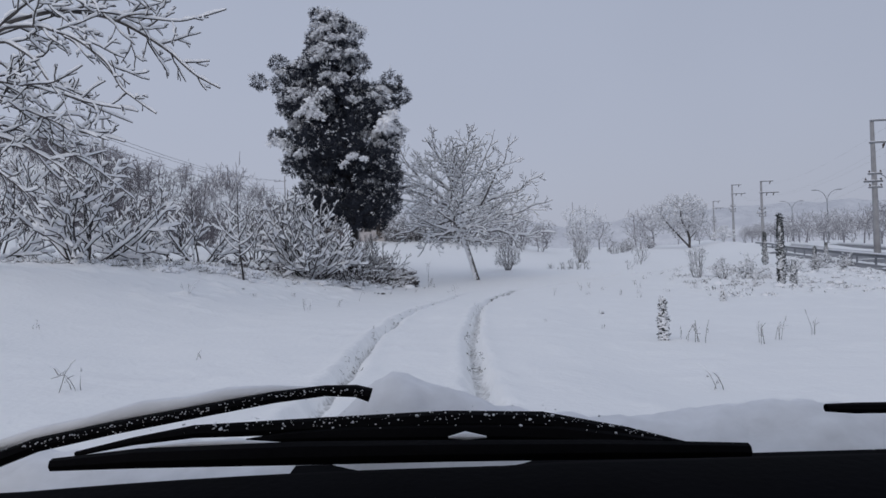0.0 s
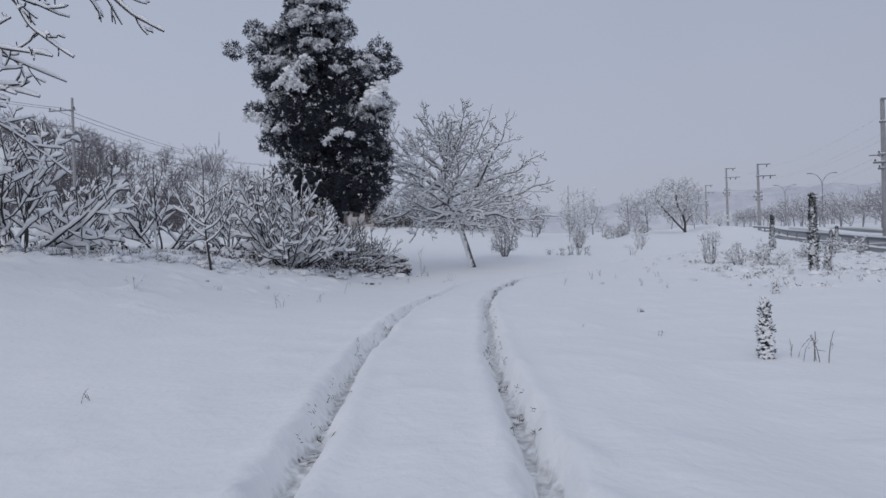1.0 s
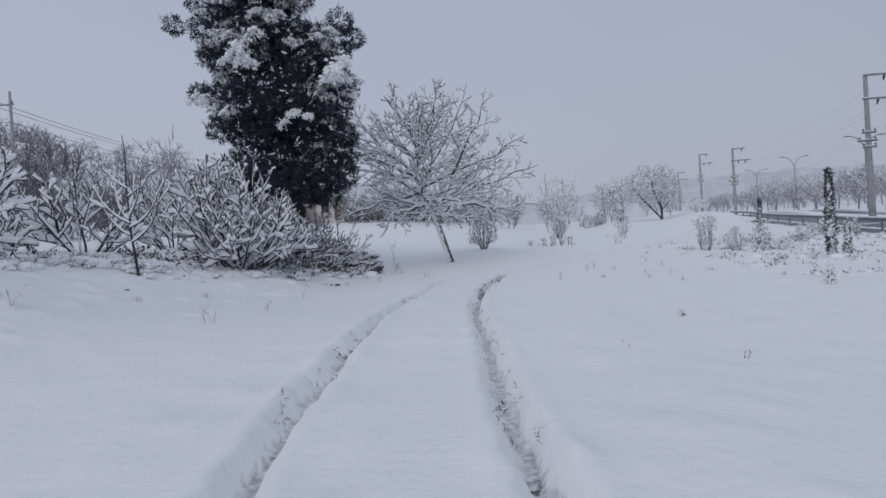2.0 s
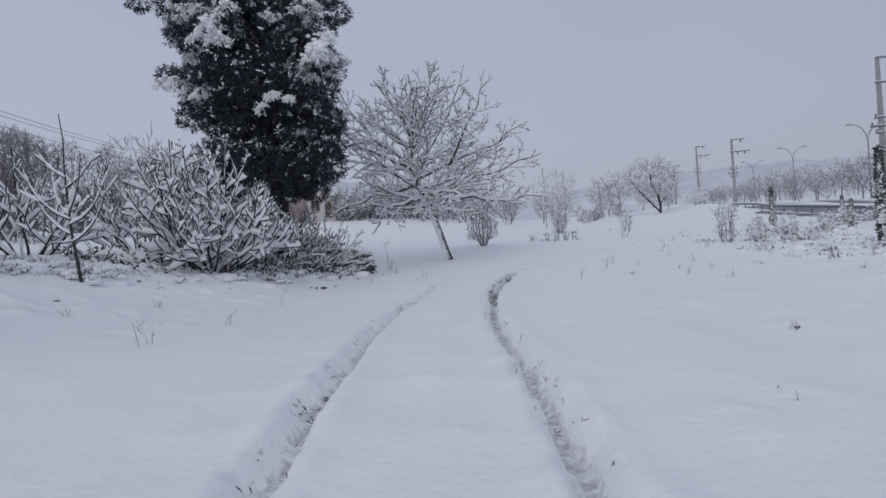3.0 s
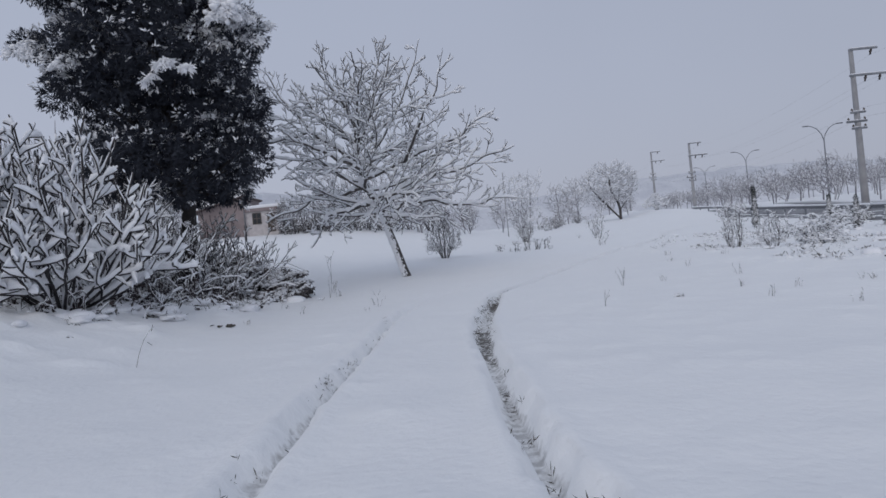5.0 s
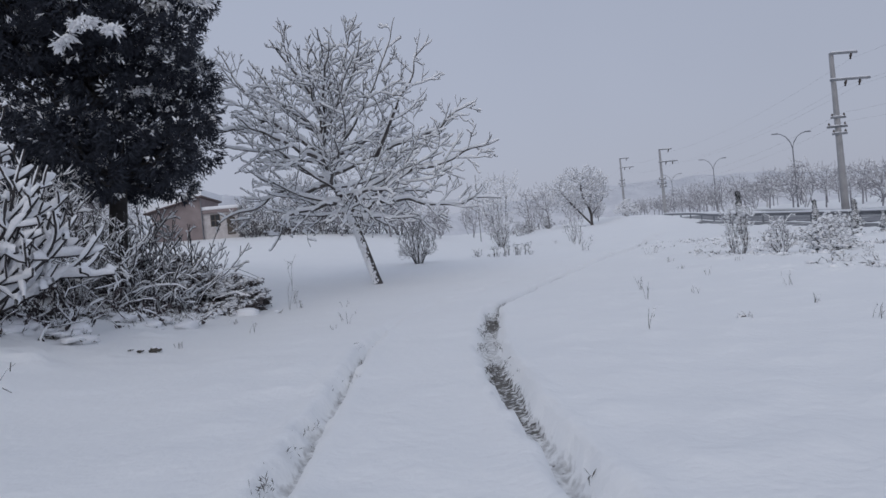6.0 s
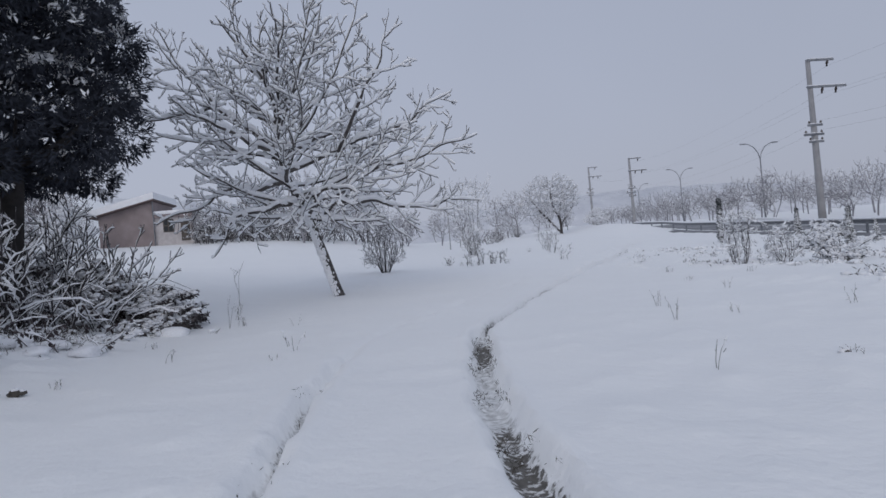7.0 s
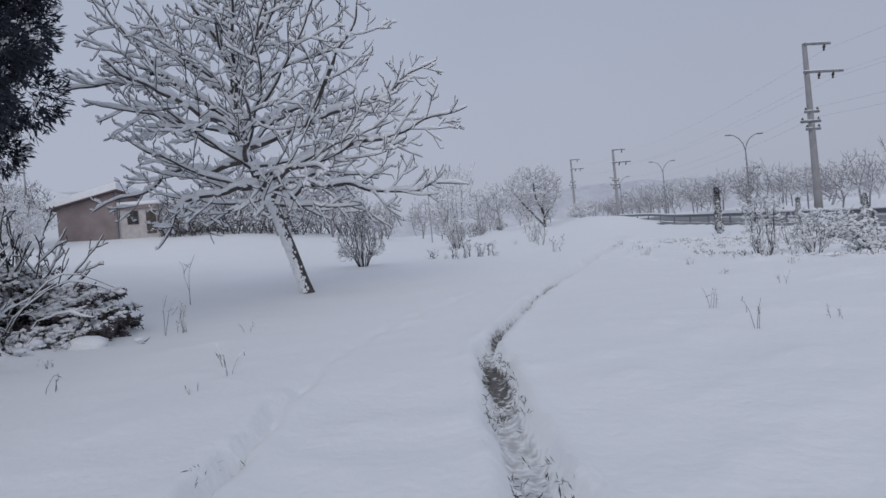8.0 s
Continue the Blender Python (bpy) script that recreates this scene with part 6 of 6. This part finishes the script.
TALL, TUFT, TWIGGY = "tall thin dry weed stalks standing in snow", "short dark tuft of dry grass in snow", "small forked dry twig sticking out of snow"
for k, (x, y, h, n, lab) in enumerate((
        (-2.38, 2.46, 0.30, 4, TWIGGY), (-2.17, 4.24, 0.12, 2, TWIGGY), (-5.65, 5.76, 0.25, 3, TUFT), (-6.46, 11.32, 0.4, 3, TWIGGY), (4.1, 6.2, 0.34, 4, TWIGGY), (3.92, 6.23, 0.3, 3, TALL),
        (4.88, 6.1, 0.36, 4, TALL), (5.22, 6.42, 0.3, 4, TALL), (5.79, 6.71, 0.34, 3, TALL), (3.46, 3.19, 0.2, 3, TWIGGY), (3.42, 10.9, 0.2, 5, TUFT), (3.05, 8.1, 0.07, 2, TWIGGY), (2.08, 8.34, 0.06, 2, TWIGGY),
        (3.95, 19.4, 0.22, 6, TUFT), (8.75, 17.5, 0.35, 6, TUFT), (-3.68, 12.14, 0.35, 3, TWIGGY), (-5.45, 15.6, 0.3, 7, TUFT), (-5.9, 13.8, 0.25, 5, TUFT), (-3.8, 22.2, 0.18, 6, TUFT),
        (-3.25, 29.5, 0.55, 4, TALL), (-3.12, 28.0, 0.75, 2, TALL), (-2.85, 28.1, 0.35, 6, TALL), (6.5, 18.7, 0.3, 5, TUFT), (-3.55, 14.3, 0.28, 2, TWIGGY),
        (-3.95, 17.8, 0.6, 1, TWIGGY), (4.89, 18.54, 0.3, 4, TUFT), (5.59, 19.06, 0.28, 4, TUFT), (5.3, 17.3, 0.2, 4, TUFT), (4.49, 24.0, 0.3, 4, TALL), (4.9, 42.0, 0.6, 7, TUFT), (5.6, 42.4, 0.7, 7, TUFT),
        (4.1, 42.5, 0.5, 6, TUFT), (6.4, 42.8, 0.55, 6, TUFT), (5.2, 43.4, 0.7, 8, TUFT), (3.5, 43.0, 0.4, 5, TUFT), (-3.0, 23.8, 0.2, 3, TWIGGY), (-3.9, 33.0, 1.75, 2, TALL), (-1.32, 24.0, 0.28, 2, TWIGGY),
        (-1.38, 22.7, 0.2, 3, TUFT), (2.8, 19.5, 0.26, 2, TWIGGY), (4.87, 22.5, 0.3, 4, TUFT), (6.2, 22.0, 0.35, 4, TUFT), (5.15, 19.9, 0.3, 4, TUFT), (4.0, 22.5, 0.34, 3, TALL), (6.6, 25.5, 0.28, 4, TUFT),
        (-1.64, 27.2, 0.22, 2, TWIGGY), (-1.2, 23.4, 0.25, 2, TWIGGY), (-3.78, 25.3, 0.22, 5, TUFT), (-4.4, 25.1, 0.4, 8, TUFT), (-4.9, 24.6, 0.3, 7, TUFT), (11.3, 57.0, 0.7, 8, TUFT), (12.4, 56.2, 0.7, 7, TUFT),
        (7.6, 19.6, 0.4, 6, TUFT), (8.2, 22.4, 0.4, 6, TUFT), (9.3, 24.6, 0.4, 7, TUFT), (10.4, 19.4, 0.35, 6, TUFT), (10.9, 26.0, 0.4, 7, TUFT), (13.5, 26.4, 0.45, 8, TUFT), (12.6, 28.2, 0.4, 7, TUFT), (14.4, 29.2, 0.5, 8, TUFT),
        (7.9, 30.2, 0.35, 6, TUFT), (9.0, 34.5, 0.4, 7, TUFT), (14.0, 33.0, 0.5, 8, TUFT), (10.1, 36.5, 0.5, 7, TUFT), (16.4, 34.4, 0.5, 8, TUFT), (13.6, 37.5, 0.5, 8, TUFT), (17.6, 40.0, 0.5, 8, TUFT), (15.0, 42.5, 0.55, 8, TUFT),
        (6.9, 27.4, 0.25, 5, TUFT), (8.7, 27.9, 0.3, 6, TUFT), (-9.0, 15.6, 0.4, 7, TUFT), (-8.4, 18.0, 0.45, 9, TUFT), (-6.9, 19.4, 0.35, 8, TUFT), (-6.1, 21.0, 0.4, 8, TUFT), (-9.9, 16.6, 0.5, 8, TUFT))):
    make_weed(x, y, h * (0.6 if lab is TUFT else 1), n, 500 + k, lab, 0.9 if lab is TWIGGY else 0.5)


def make_clod(x, y, r0, seed):
    r = np.random.default_rng(seed)
    base = thing("earth_clod", (x, y, gz(x, y)), "dark clod of earth and grass capped with snow", "clod", "dark clods lying in the snow")
    part("earth", blobs([(0, 0, r0 * 0.1), (r0 * 0.7, 0.02, r0 * 0.05), (-r0 * 0.5, -0.03, 0)], [r0 * 0.8, r0 * 0.55, r0 * 0.45], r, 0.75), SOIL, base)
    part("snow_cap", blobs([(0, r0 * 0.2, r0 * 0.6), (r0 * 0.5, r0 * 0.3, r0 * 0.35), (-r0 * 0.3, 0, r0 * 0.4)], [r0 * 0.75, r0 * 0.55, r0 * 0.4], r, 0.5), SNOW_CLUMP, base, smooth=True)


for k, (x, y, r0) in enumerate(((-4.03, 21.8, 0.10), (-4.2, 21.7, 0.05), (-4.36, 21.75, 0.035), (3.9, 19.45, 0.075), (3.4, 10.95, 0.055), (9.2, 22.0, 0.05), (10.2, 24.1, 0.06), (11.7, 27.2, 0.06), (13.2, 24.4, 0.06), (-6.6, 14.6, 0.06), (-7.1, 17.9, 0.07), (-5.6, 19.2, 0.06))):
    make_clod(x, y, r0 * 0.85, 700 + k)

# grass blades bared along the ruts
rng = np.random.default_rng(800)
cs, hs = [], []
for line, y0, y1, n in ((RUT_RIGHT, 16.0, 22.8, 260), (RUT_RIGHT, 3, 16, 90), (RUT_LEFT, 3, 17, 90), (RUT_LEFT, 15, 22, 70)):
    for _ in range(n):
        y = rng.uniform(y0, y1)
        if noise.noise((y * 1.4, n * 0.1, 2.2)) < -0.05:
            continue
        x = np.interp(y, line[:, 0], line[:, 1]) + rng.choice([-1, -1, 1]) * rng.uniform(0.04, 0.14)
        cs.append((x, y, gz(x, y) - 0.09 + 0.06 * abs(rng.normal())))
        hs.append((rng.normal(0, 0.6), rng.normal(0, 0.6), 0.8))
grass = tagged(new("rut_grass", mesh("rut_grass", *sprays(cs, hs, 0.05, rng, 5, 0.06, 0.1), WEED)), "flattened grass blades bared along the ruts", "grass", kind="stuff")

# dry grass and small debris at the foot of the bank
rng = np.random.default_rng(810)
cs, hs = [], []
for i in range(1700):
    k = rng.random()
    x, y = -9.2 + 5.0 * k + rng.normal(0, 0.45), 18.6 + 8.6 * k + rng.normal(0, 0.6)
    if i % 2:
        x, y = -12.4 + 4.4 * k + rng.normal(0, 0.7), 12.6 + 5.6 * k + rng.normal(0, 0.6)
    if noise.noise((x * 1.1, y * 1.1, 5.0)) < 0.02:
        continue
    cs.append((x, y, gz(x, y) + rng.uniform(-0.02, 0.08)))
    hs.append((rng.normal(0, 0.7), rng.normal(0, 0.7), 0.7))
tagged(new("bank_grass", mesh("bank_grass", *sprays(cs, hs, 0.16, rng, 6, 0.035, 0.1), WEED)), "dry grass blades at the foot of the snowy bank", "grass", kind="stuff")
cs = [(x, y, z + 0.05) for x, y, z in cs if rng.random() < 0.8]
tagged(new("bank_snow_clots", mesh("bank_snow_clots", *blobs(cs, rng.uniform(0.02, 0.06, len(cs)), rng, 0.7), SNOW_CLUMP, True)), "loose clots of snow at the foot of the bank", "snow", kind="stuff")

# stubble, dead stalks and lumps that roughen the open field
rng = np.random.default_rng(820)
cs, hs, lumps, sizes = [], [], [], []
for _ in range(2600):
    x, y = rng.uniform(6.5, 23), rng.uniform(15, 46)
    if x < 4.5 + 0.16 * y or noise.noise((x * 0.55, y * 0.35, 8.0)) + 0.25 * noise.noise((x * 2, y * 2, 3.0)) < 0.16:
        continue
    cs.append((x, y, gz(x, y) + rng.uniform(-0.02, 0.06)))
    hs.append((rng.normal(0, 0.8), rng.normal(0, 0.8), 0.8))
    for _ in range(2):
        lumps.append((x + rng.normal(0, 0.12), y + rng.normal(0, 0.12), gz(x, y) + rng.uniform(-0.01, 0.05)))
        sizes.append(rng.uniform(0.03, 0.10))
tagged(new("field_stubble", mesh("field_stubble", *sprays(cs, hs, 0.13, rng, 5, 0.06, 0.1), WEED)), "dark dead stalks lying about in the snow", "stubble", kind="stuff")
tagged(new("snow_lumps", mesh("snow_lumps", *blobs(lumps, sizes, rng, 0.6), SNOW_CLUMP, True)), "small lumps of snow over buried stubble", "snow", kind="stuff")


# hummocks of snow over buried clods, dark at their undercut rims
rng = np.random.default_rng(830)
mounds, sizes, cs, hs = [], [], [], []
for k in range(900):
    if k % 3:
        x, y = rng.uniform(8, 24), rng.uniform(18, 48)
        open_ground = x < 5.5 + 0.16 * y
        seen = noise.noise((x * 0.35, y * 0.25, 2.0)) > 0.02
    else:
        f = rng.random()
        x, y = -10.2 + 5.6 * f + rng.normal(0, 0.55), 13.5 + 12.5 * f + rng.normal(0, 0.7)
        open_ground, seen = x > -3.9, noise.noise((x * 0.6, y * 0.6, 2.0)) > -0.08
    if open_ground or not seen:
        continue
    r = rng.uniform(0.06, 0.2) * (1 if k % 3 else 1.25)
    mounds.append((x, y, gz(x, y) + 0.02 + rng.uniform(0, 0.05)))
    sizes.append(r)
    if rng.random() < 0.6:
        for _ in range(5):
            a = rng.uniform(math.pi, 2 * math.pi)
            cs.append((x + math.cos(a) * r, y + math.sin(a) * r, gz(x, y) + 0.03))
            hs.append((math.cos(a), math.sin(a), 0.35))
tagged(new("snow_hummocks", mesh("snow_hummocks", *blobs(mounds, sizes, rng, 0.42, 2), SNOW_CLUMP, True)), "hummocks of snow over buried clods and tussocks", "snow", kind="stuff")
tagged(new("tussock_grass", mesh("tussock_grass", *sprays(cs, hs, 0.10, rng, 5, 0.07, 0.1), WEED)), "dark grass showing under the snow hummocks", "grass", kind="stuff")


# ---------------------------------------------------------------- the car at the start of the track
def make_car():
    yaw = 7.62
    ex, ey, ez = 1.756, -2.653, 1.061
    gz0 = gz(ex, ey) - 0.12
    base = thing("car", (ex, ey, gz0), "small dark car with snowy bonnet and black wipers in the ruts", "car", turn=yaw)
    up = ez - gz0

    def body_section(d):
        return up - 0.275 - 0.36 * (d - 0.95)
    # bonnet and nose as one rounded shell
    vs, fs = [], []
    rows = [(0.80, 0.0), (0.95, 0.0), (1.2, 0.0), (1.5, -0.01), (1.75, -0.05), (1.9, -0.16), (1.94, -0.34)]
    cols = [-0.78, -0.72, -0.5, -0.2, 0.1, 0.4, 0.62, 0.68]
    for d, dz in rows:
        for c in cols:
            edge = max(0, abs(c + 0.05) - 0.55)
            vs.append((c, d, body_section(max(d, 0.97)) + dz - edge * edge * 1.2 - 0.045 - 0.25 * max(0, 0.95 - d)))
    k = len(cols)
    fs += [(i * k + j, i * k + j + 1, (i + 1) * k + j + 1, (i + 1) * k + j) for i in range(len(rows) - 1) for j in range(k - 1)]
    part("bonnet", (vs, fs), CAR_PAINT, base, "dark painted bonnet", smooth=True)
    for s, x in ((-1, -0.75), (1, 0.65)):
        part("wing", block((0.08, 1.15, 0.32), (x, 1.38, body_section(1.5) - 0.24), 0.03), CAR_PAINT, base)
        wheel = part("wheel", block((0.10, 0.30, 0.30), (x - s * 0.06, 1.35, 0.30), 0.1), STEEL, base)
        part("tyre", tubes([(np.array([[x - s * 0.16, 1.35, 0.30], [x - s * 0.14, 1.35, 0.30], [x - s * 0.02, 1.35, 0.30], [x, 1.35, 0.30]]), np.array([0.27, 0.30, 0.30, 0.27]))], 20), RUBBER, wheel, smooth=True)
    part("bumper", block((1.35, 0.14, 0.3), (-0.05, 1.88, 0.32), 0.05), PLASTIC, base)
    part("bulkhead", block((1.36, 0.1, 0.5), (-0.05, 0.86, up - 0.62), 0.02), PLASTIC, base)
    # cabin round the front seats: roof, pillars, doors, tail
    belt, top = up - 0.2, up + 0.27
    roof = block((1.2, 2.1, 0.05), (-0.04, -0.60, top), 0.02)
    part("roof", roof, CAR_PAINT, base, "dark painted roof")
    part("roof_snow", block((1.14, 2.0, 0.14), (-0.04, -0.62, top + 0.096), 0.05), SNOW_CLUMP, base, "slab of snow on the roof")
    for s, x in ((-1, -0.80), (1, 0.76)):
        lean = -0.10 * s
        for d0, d1 in ((0.95, 0.44), (-0.42, -0.45), (-1.55, -1.35)):
            part("pillar", tubes([(np.array([[x, d0, belt - 0.03], [x + lean * 0.5, (d0 + d1) / 2, (belt + top) / 2], [x + lean, d1, top]]), np.array([0.03, 0.028, 0.028]))], 6), CAR_PAINT, base, smooth=True)
        for y, long_ in ((0.30, 1.24), (-0.95, 1.16)):
            door = part("door", block((0.06, long_, belt - 0.26), (x, y, (belt + 0.26) / 2), 0.025), CAR_PAINT, base, "dark painted door")
            part("handle", block((0.03, 0.16, 0.03), (x + s * 0.045, y - long_ * 0.3, belt - 0.14), 0.01), PLASTIC, door)
        wheel = part("wheel", block((0.10, 0.30, 0.30), (x - s * 0.06, -1.15, 0.30), 0.1), STEEL, base)
        part("tyre", tubes([(np.array([[x - s * 0.16, -1.15, 0.30], [x - s * 0.14, -1.15, 0.30], [x - s * 0.02, -1.15, 0.30], [x, -1.15, 0.30]]), np.array([0.27, 0.30, 0.30, 0.27]))], 20), RUBBER, wheel, smooth=True)
    part("tailgate", block((1.4, 0.1, belt - 0.2), (-0.035, -1.72, (belt + 0.2) / 2 + 0.05), 0.04), CAR_PAINT, base)
    part("parcel_shelf", block((1.34, 0.45, 0.03), (-0.035, -1.46, belt - 0.04), 0.01), PLASTIC, base)
    part("floor_pan", block((1.36, 2.6, 0.05), (-0.035, -0.45, 0.22), 0.01), PLASTIC, base)
    for x in (-0.38, 0.31):
        part("seat", block((0.46, 0.46, 0.16), (x, -0.32, 0.42), 0.05), PLASTIC, base, "black cloth seat")
        part("backrest", block((0.46, 0.14, 0.56), (x, -0.62, 0.74), 0.06, Matrix.Rotation(radians(-12), 4, "X")), PLASTIC, base)
    part("rear_bench", block((1.2, 0.16, 0.5), (-0.035, -1.2, 0.66), 0.06), PLASTIC, base)
    for x in (-0.5, 0.4):
        part("side_member", block((0.1, 1.9, 0.12), (x, 0.95, 0.32), 0.02), PLASTIC, base)
    # snow on the bonnet, heaped against the glass
    vs, fs = [], []
    ds = np.linspace(0.79, 1.86, 66)
    xs = np.linspace(-0.76, 0.68, 120)
    for d in ds:
        for x in xs:
            near = math.exp(-((d - 0.90) / 0.13) ** 2)
            heap = near * (0.055 * math.exp(-((x + 0.085) / 0.075) ** 2) + 0.055 * math.exp(-((x + 0.0) / 0.17) ** 2) + 0.03 * math.exp(-((x - 0.52) / 0.14) ** 2)) + 0.045 * math.exp(-((d - 0.93) / 0.2) ** 2)
            z = body_section(max(d, 0.95)) - 0.02 + heap - 0.02 * max(0, -x + 0.1)
            z += 0.014 * noise.noise((x * 6, d * 6, 4)) + 0.010 * noise.noise((x * 19, d * 19, 8)) + 0.005 * noise.noise((x * 47, d * 47, 3))
            if d < 0.95:
                z -= (0.95 - d) * 0.25
            z -= 0.4 * max(0, d - 1.72) ** 1.3
            vs.append((x, d, z))
    n = len(xs)
    fs = [(i * n + j, i * n + j + 1, (i + 1) * n + j + 1, (i + 1) * n + j) for i in range(len(ds) - 1) for j in range(n - 1)]
    part("bonnet_snow", (vs, fs), SNOW_CLUMP, base, "slumped snow on the bonnet", smooth=True)

    def spot(px, py, d):
        """Place at distance d ahead, from tangents of the angle across and down."""
        return np.array([px * d, d, up - py * d])
    f = 1079.0

    def at(x, y, d):
        return spot((x - 784) / f, (y - 466) / f + 0.0, d)

    def bar(points, radii, d):
        return tubes([(np.array([at(x, y, d) for x, y in points]), np.array(radii))], 7)
    # dashboard
    vs, fs = [], []
    for d in (0.30, 0.40, 0.50, 0.56, 0.58):
        for x in np.linspace(-0.75, 0.75, 31):
            edge = at(784 + x / 0.58 * f, 812 + (24 if x < 0 else 0) * min(1, (-x / 0.42)) ** 2 - 4 * (x > 0.1), 0.58)[2]
            vs.append((x, d, edge - 0.10 * (0.58 - d) - (0.006 if d == 0.58 else 0)))
    fs = [(i * 31 + j, i * 31 + j + 1, (i + 1) * 31 + j + 1, (i + 1) * 31 + j) for i in range(4) for j in range(30)]
    part("dashboard", (vs, fs), PLASTIC, base, "black dashboard top", smooth=True)
    part("dashboard_front", block((1.36, 0.06, 0.62), (-0.05, 0.31, up - 0.55), 0.02), PLASTIC, base)
    part("cowl_panel", block((0.95, 0.30, 0.14), (0.21, 0.735, up - 0.335), 0.06), PLASTIC, base)
    part("cowl", block((1.40, 0.30, 0.14), (-0.03, 0.74, up - 0.405), 0.02), PLASTIC, base, "black plastic cowl")
    # wipers
    low = part("wiper", bar(((88, 800), (240, 793), (520, 792), (784, 795), (1050, 800), (1312, 808)), (0.007, 0.011, 0.013, 0.012, 0.011, 0.008), 0.68), RUBBER, base, "thick black wiper blade")
    part("wiper_spine", bar(((130, 782), (230, 763), (340, 749), (560, 745), (784, 742), (950, 748), (1100, 775), (1200, 795)), (0.003, 0.005, 0.008, 0.010, 0.012, 0.012, 0.009, 0.004), 0.74), RUBBER, low)
    part("wiper_frame", bar(((430, 768), (500, 763), (600, 762), (720, 764), (860, 766), (980, 772), (1160, 792)), (0.003, 0.006, 0.010, 0.012, 0.012, 0.012, 0.006), 0.73), RUBBER, low)
    arm = part("wiper", bar(((-40, 800), (60, 765), (200, 738), (360, 712), (480, 693), (570, 684), (625, 686), (650, 694)), (0.010, 0.009, 0.0085, 0.008, 0.0075, 0.007, 0.008, 0.009), 0.76), RUBBER, base, "curved black wiper arm")
    part("snow_cover", bar(((-30, 770), (60, 748), (150, 730), (250, 710), (330, 700), (400, 689), (480, 681), (560, 679)), (0.006, 0.010, 0.009, 0.013, 0.010, 0.012, 0.007, 0.002), 0.785), SNOW_CLUMP, arm, "snow frozen along the arm", smooth=True)
    # flecks of snow frozen to the arm and the blade
    r = np.random.default_rng(950)
    flecks, sizes = [], []
    for _ in range(210):
        x = r.uniform(-10, 640)
        y = np.interp(x, (60, 200, 360, 480, 570, 650), (765, 738, 712, 693, 684, 692))
        flecks.append(at(x, y - 6 + abs(r.normal(0, 7)), 0.752))
        sizes.append(r.uniform(0.0003, 0.0013))
    for _ in range(240):
        x = r.uniform(300, 1180)
        y = np.interp(x, (340, 784, 950, 1100, 1200), (742, 735, 741, 768, 790))
        flecks.append(at(x, y - 3 + r.normal(0, 8), 0.724))
        sizes.append(r.uniform(0.0003, 0.0013) * (1.8 if r.random() < 0.06 else 1))
    part("snow_fleck", blobs(flecks, sizes, r, 0.7), SNOW_CLUMP, arm, "frozen flecks of snow", smooth=True, kind="stuff")
    part("snow_strip", bar(((255, 774), (340, 771), (420, 771), (495, 773)), (0.001, 0.004, 0.004, 0.001), 0.70), SNOW_CLUMP, low, smooth=True)
    part("snow_strip", bar(((785, 771), (815, 769), (852, 772)), (0.001, 0.005, 0.001), 0.70), SNOW_CLUMP, low, smooth=True)
    part("wiper", bar(((1450, 738), (1500, 740), (1580, 741), (1700, 745)), (0.005, 0.007, 0.007, 0.007), 0.76), RUBBER, base, "tip of the second wiper")
    return base


make_car()
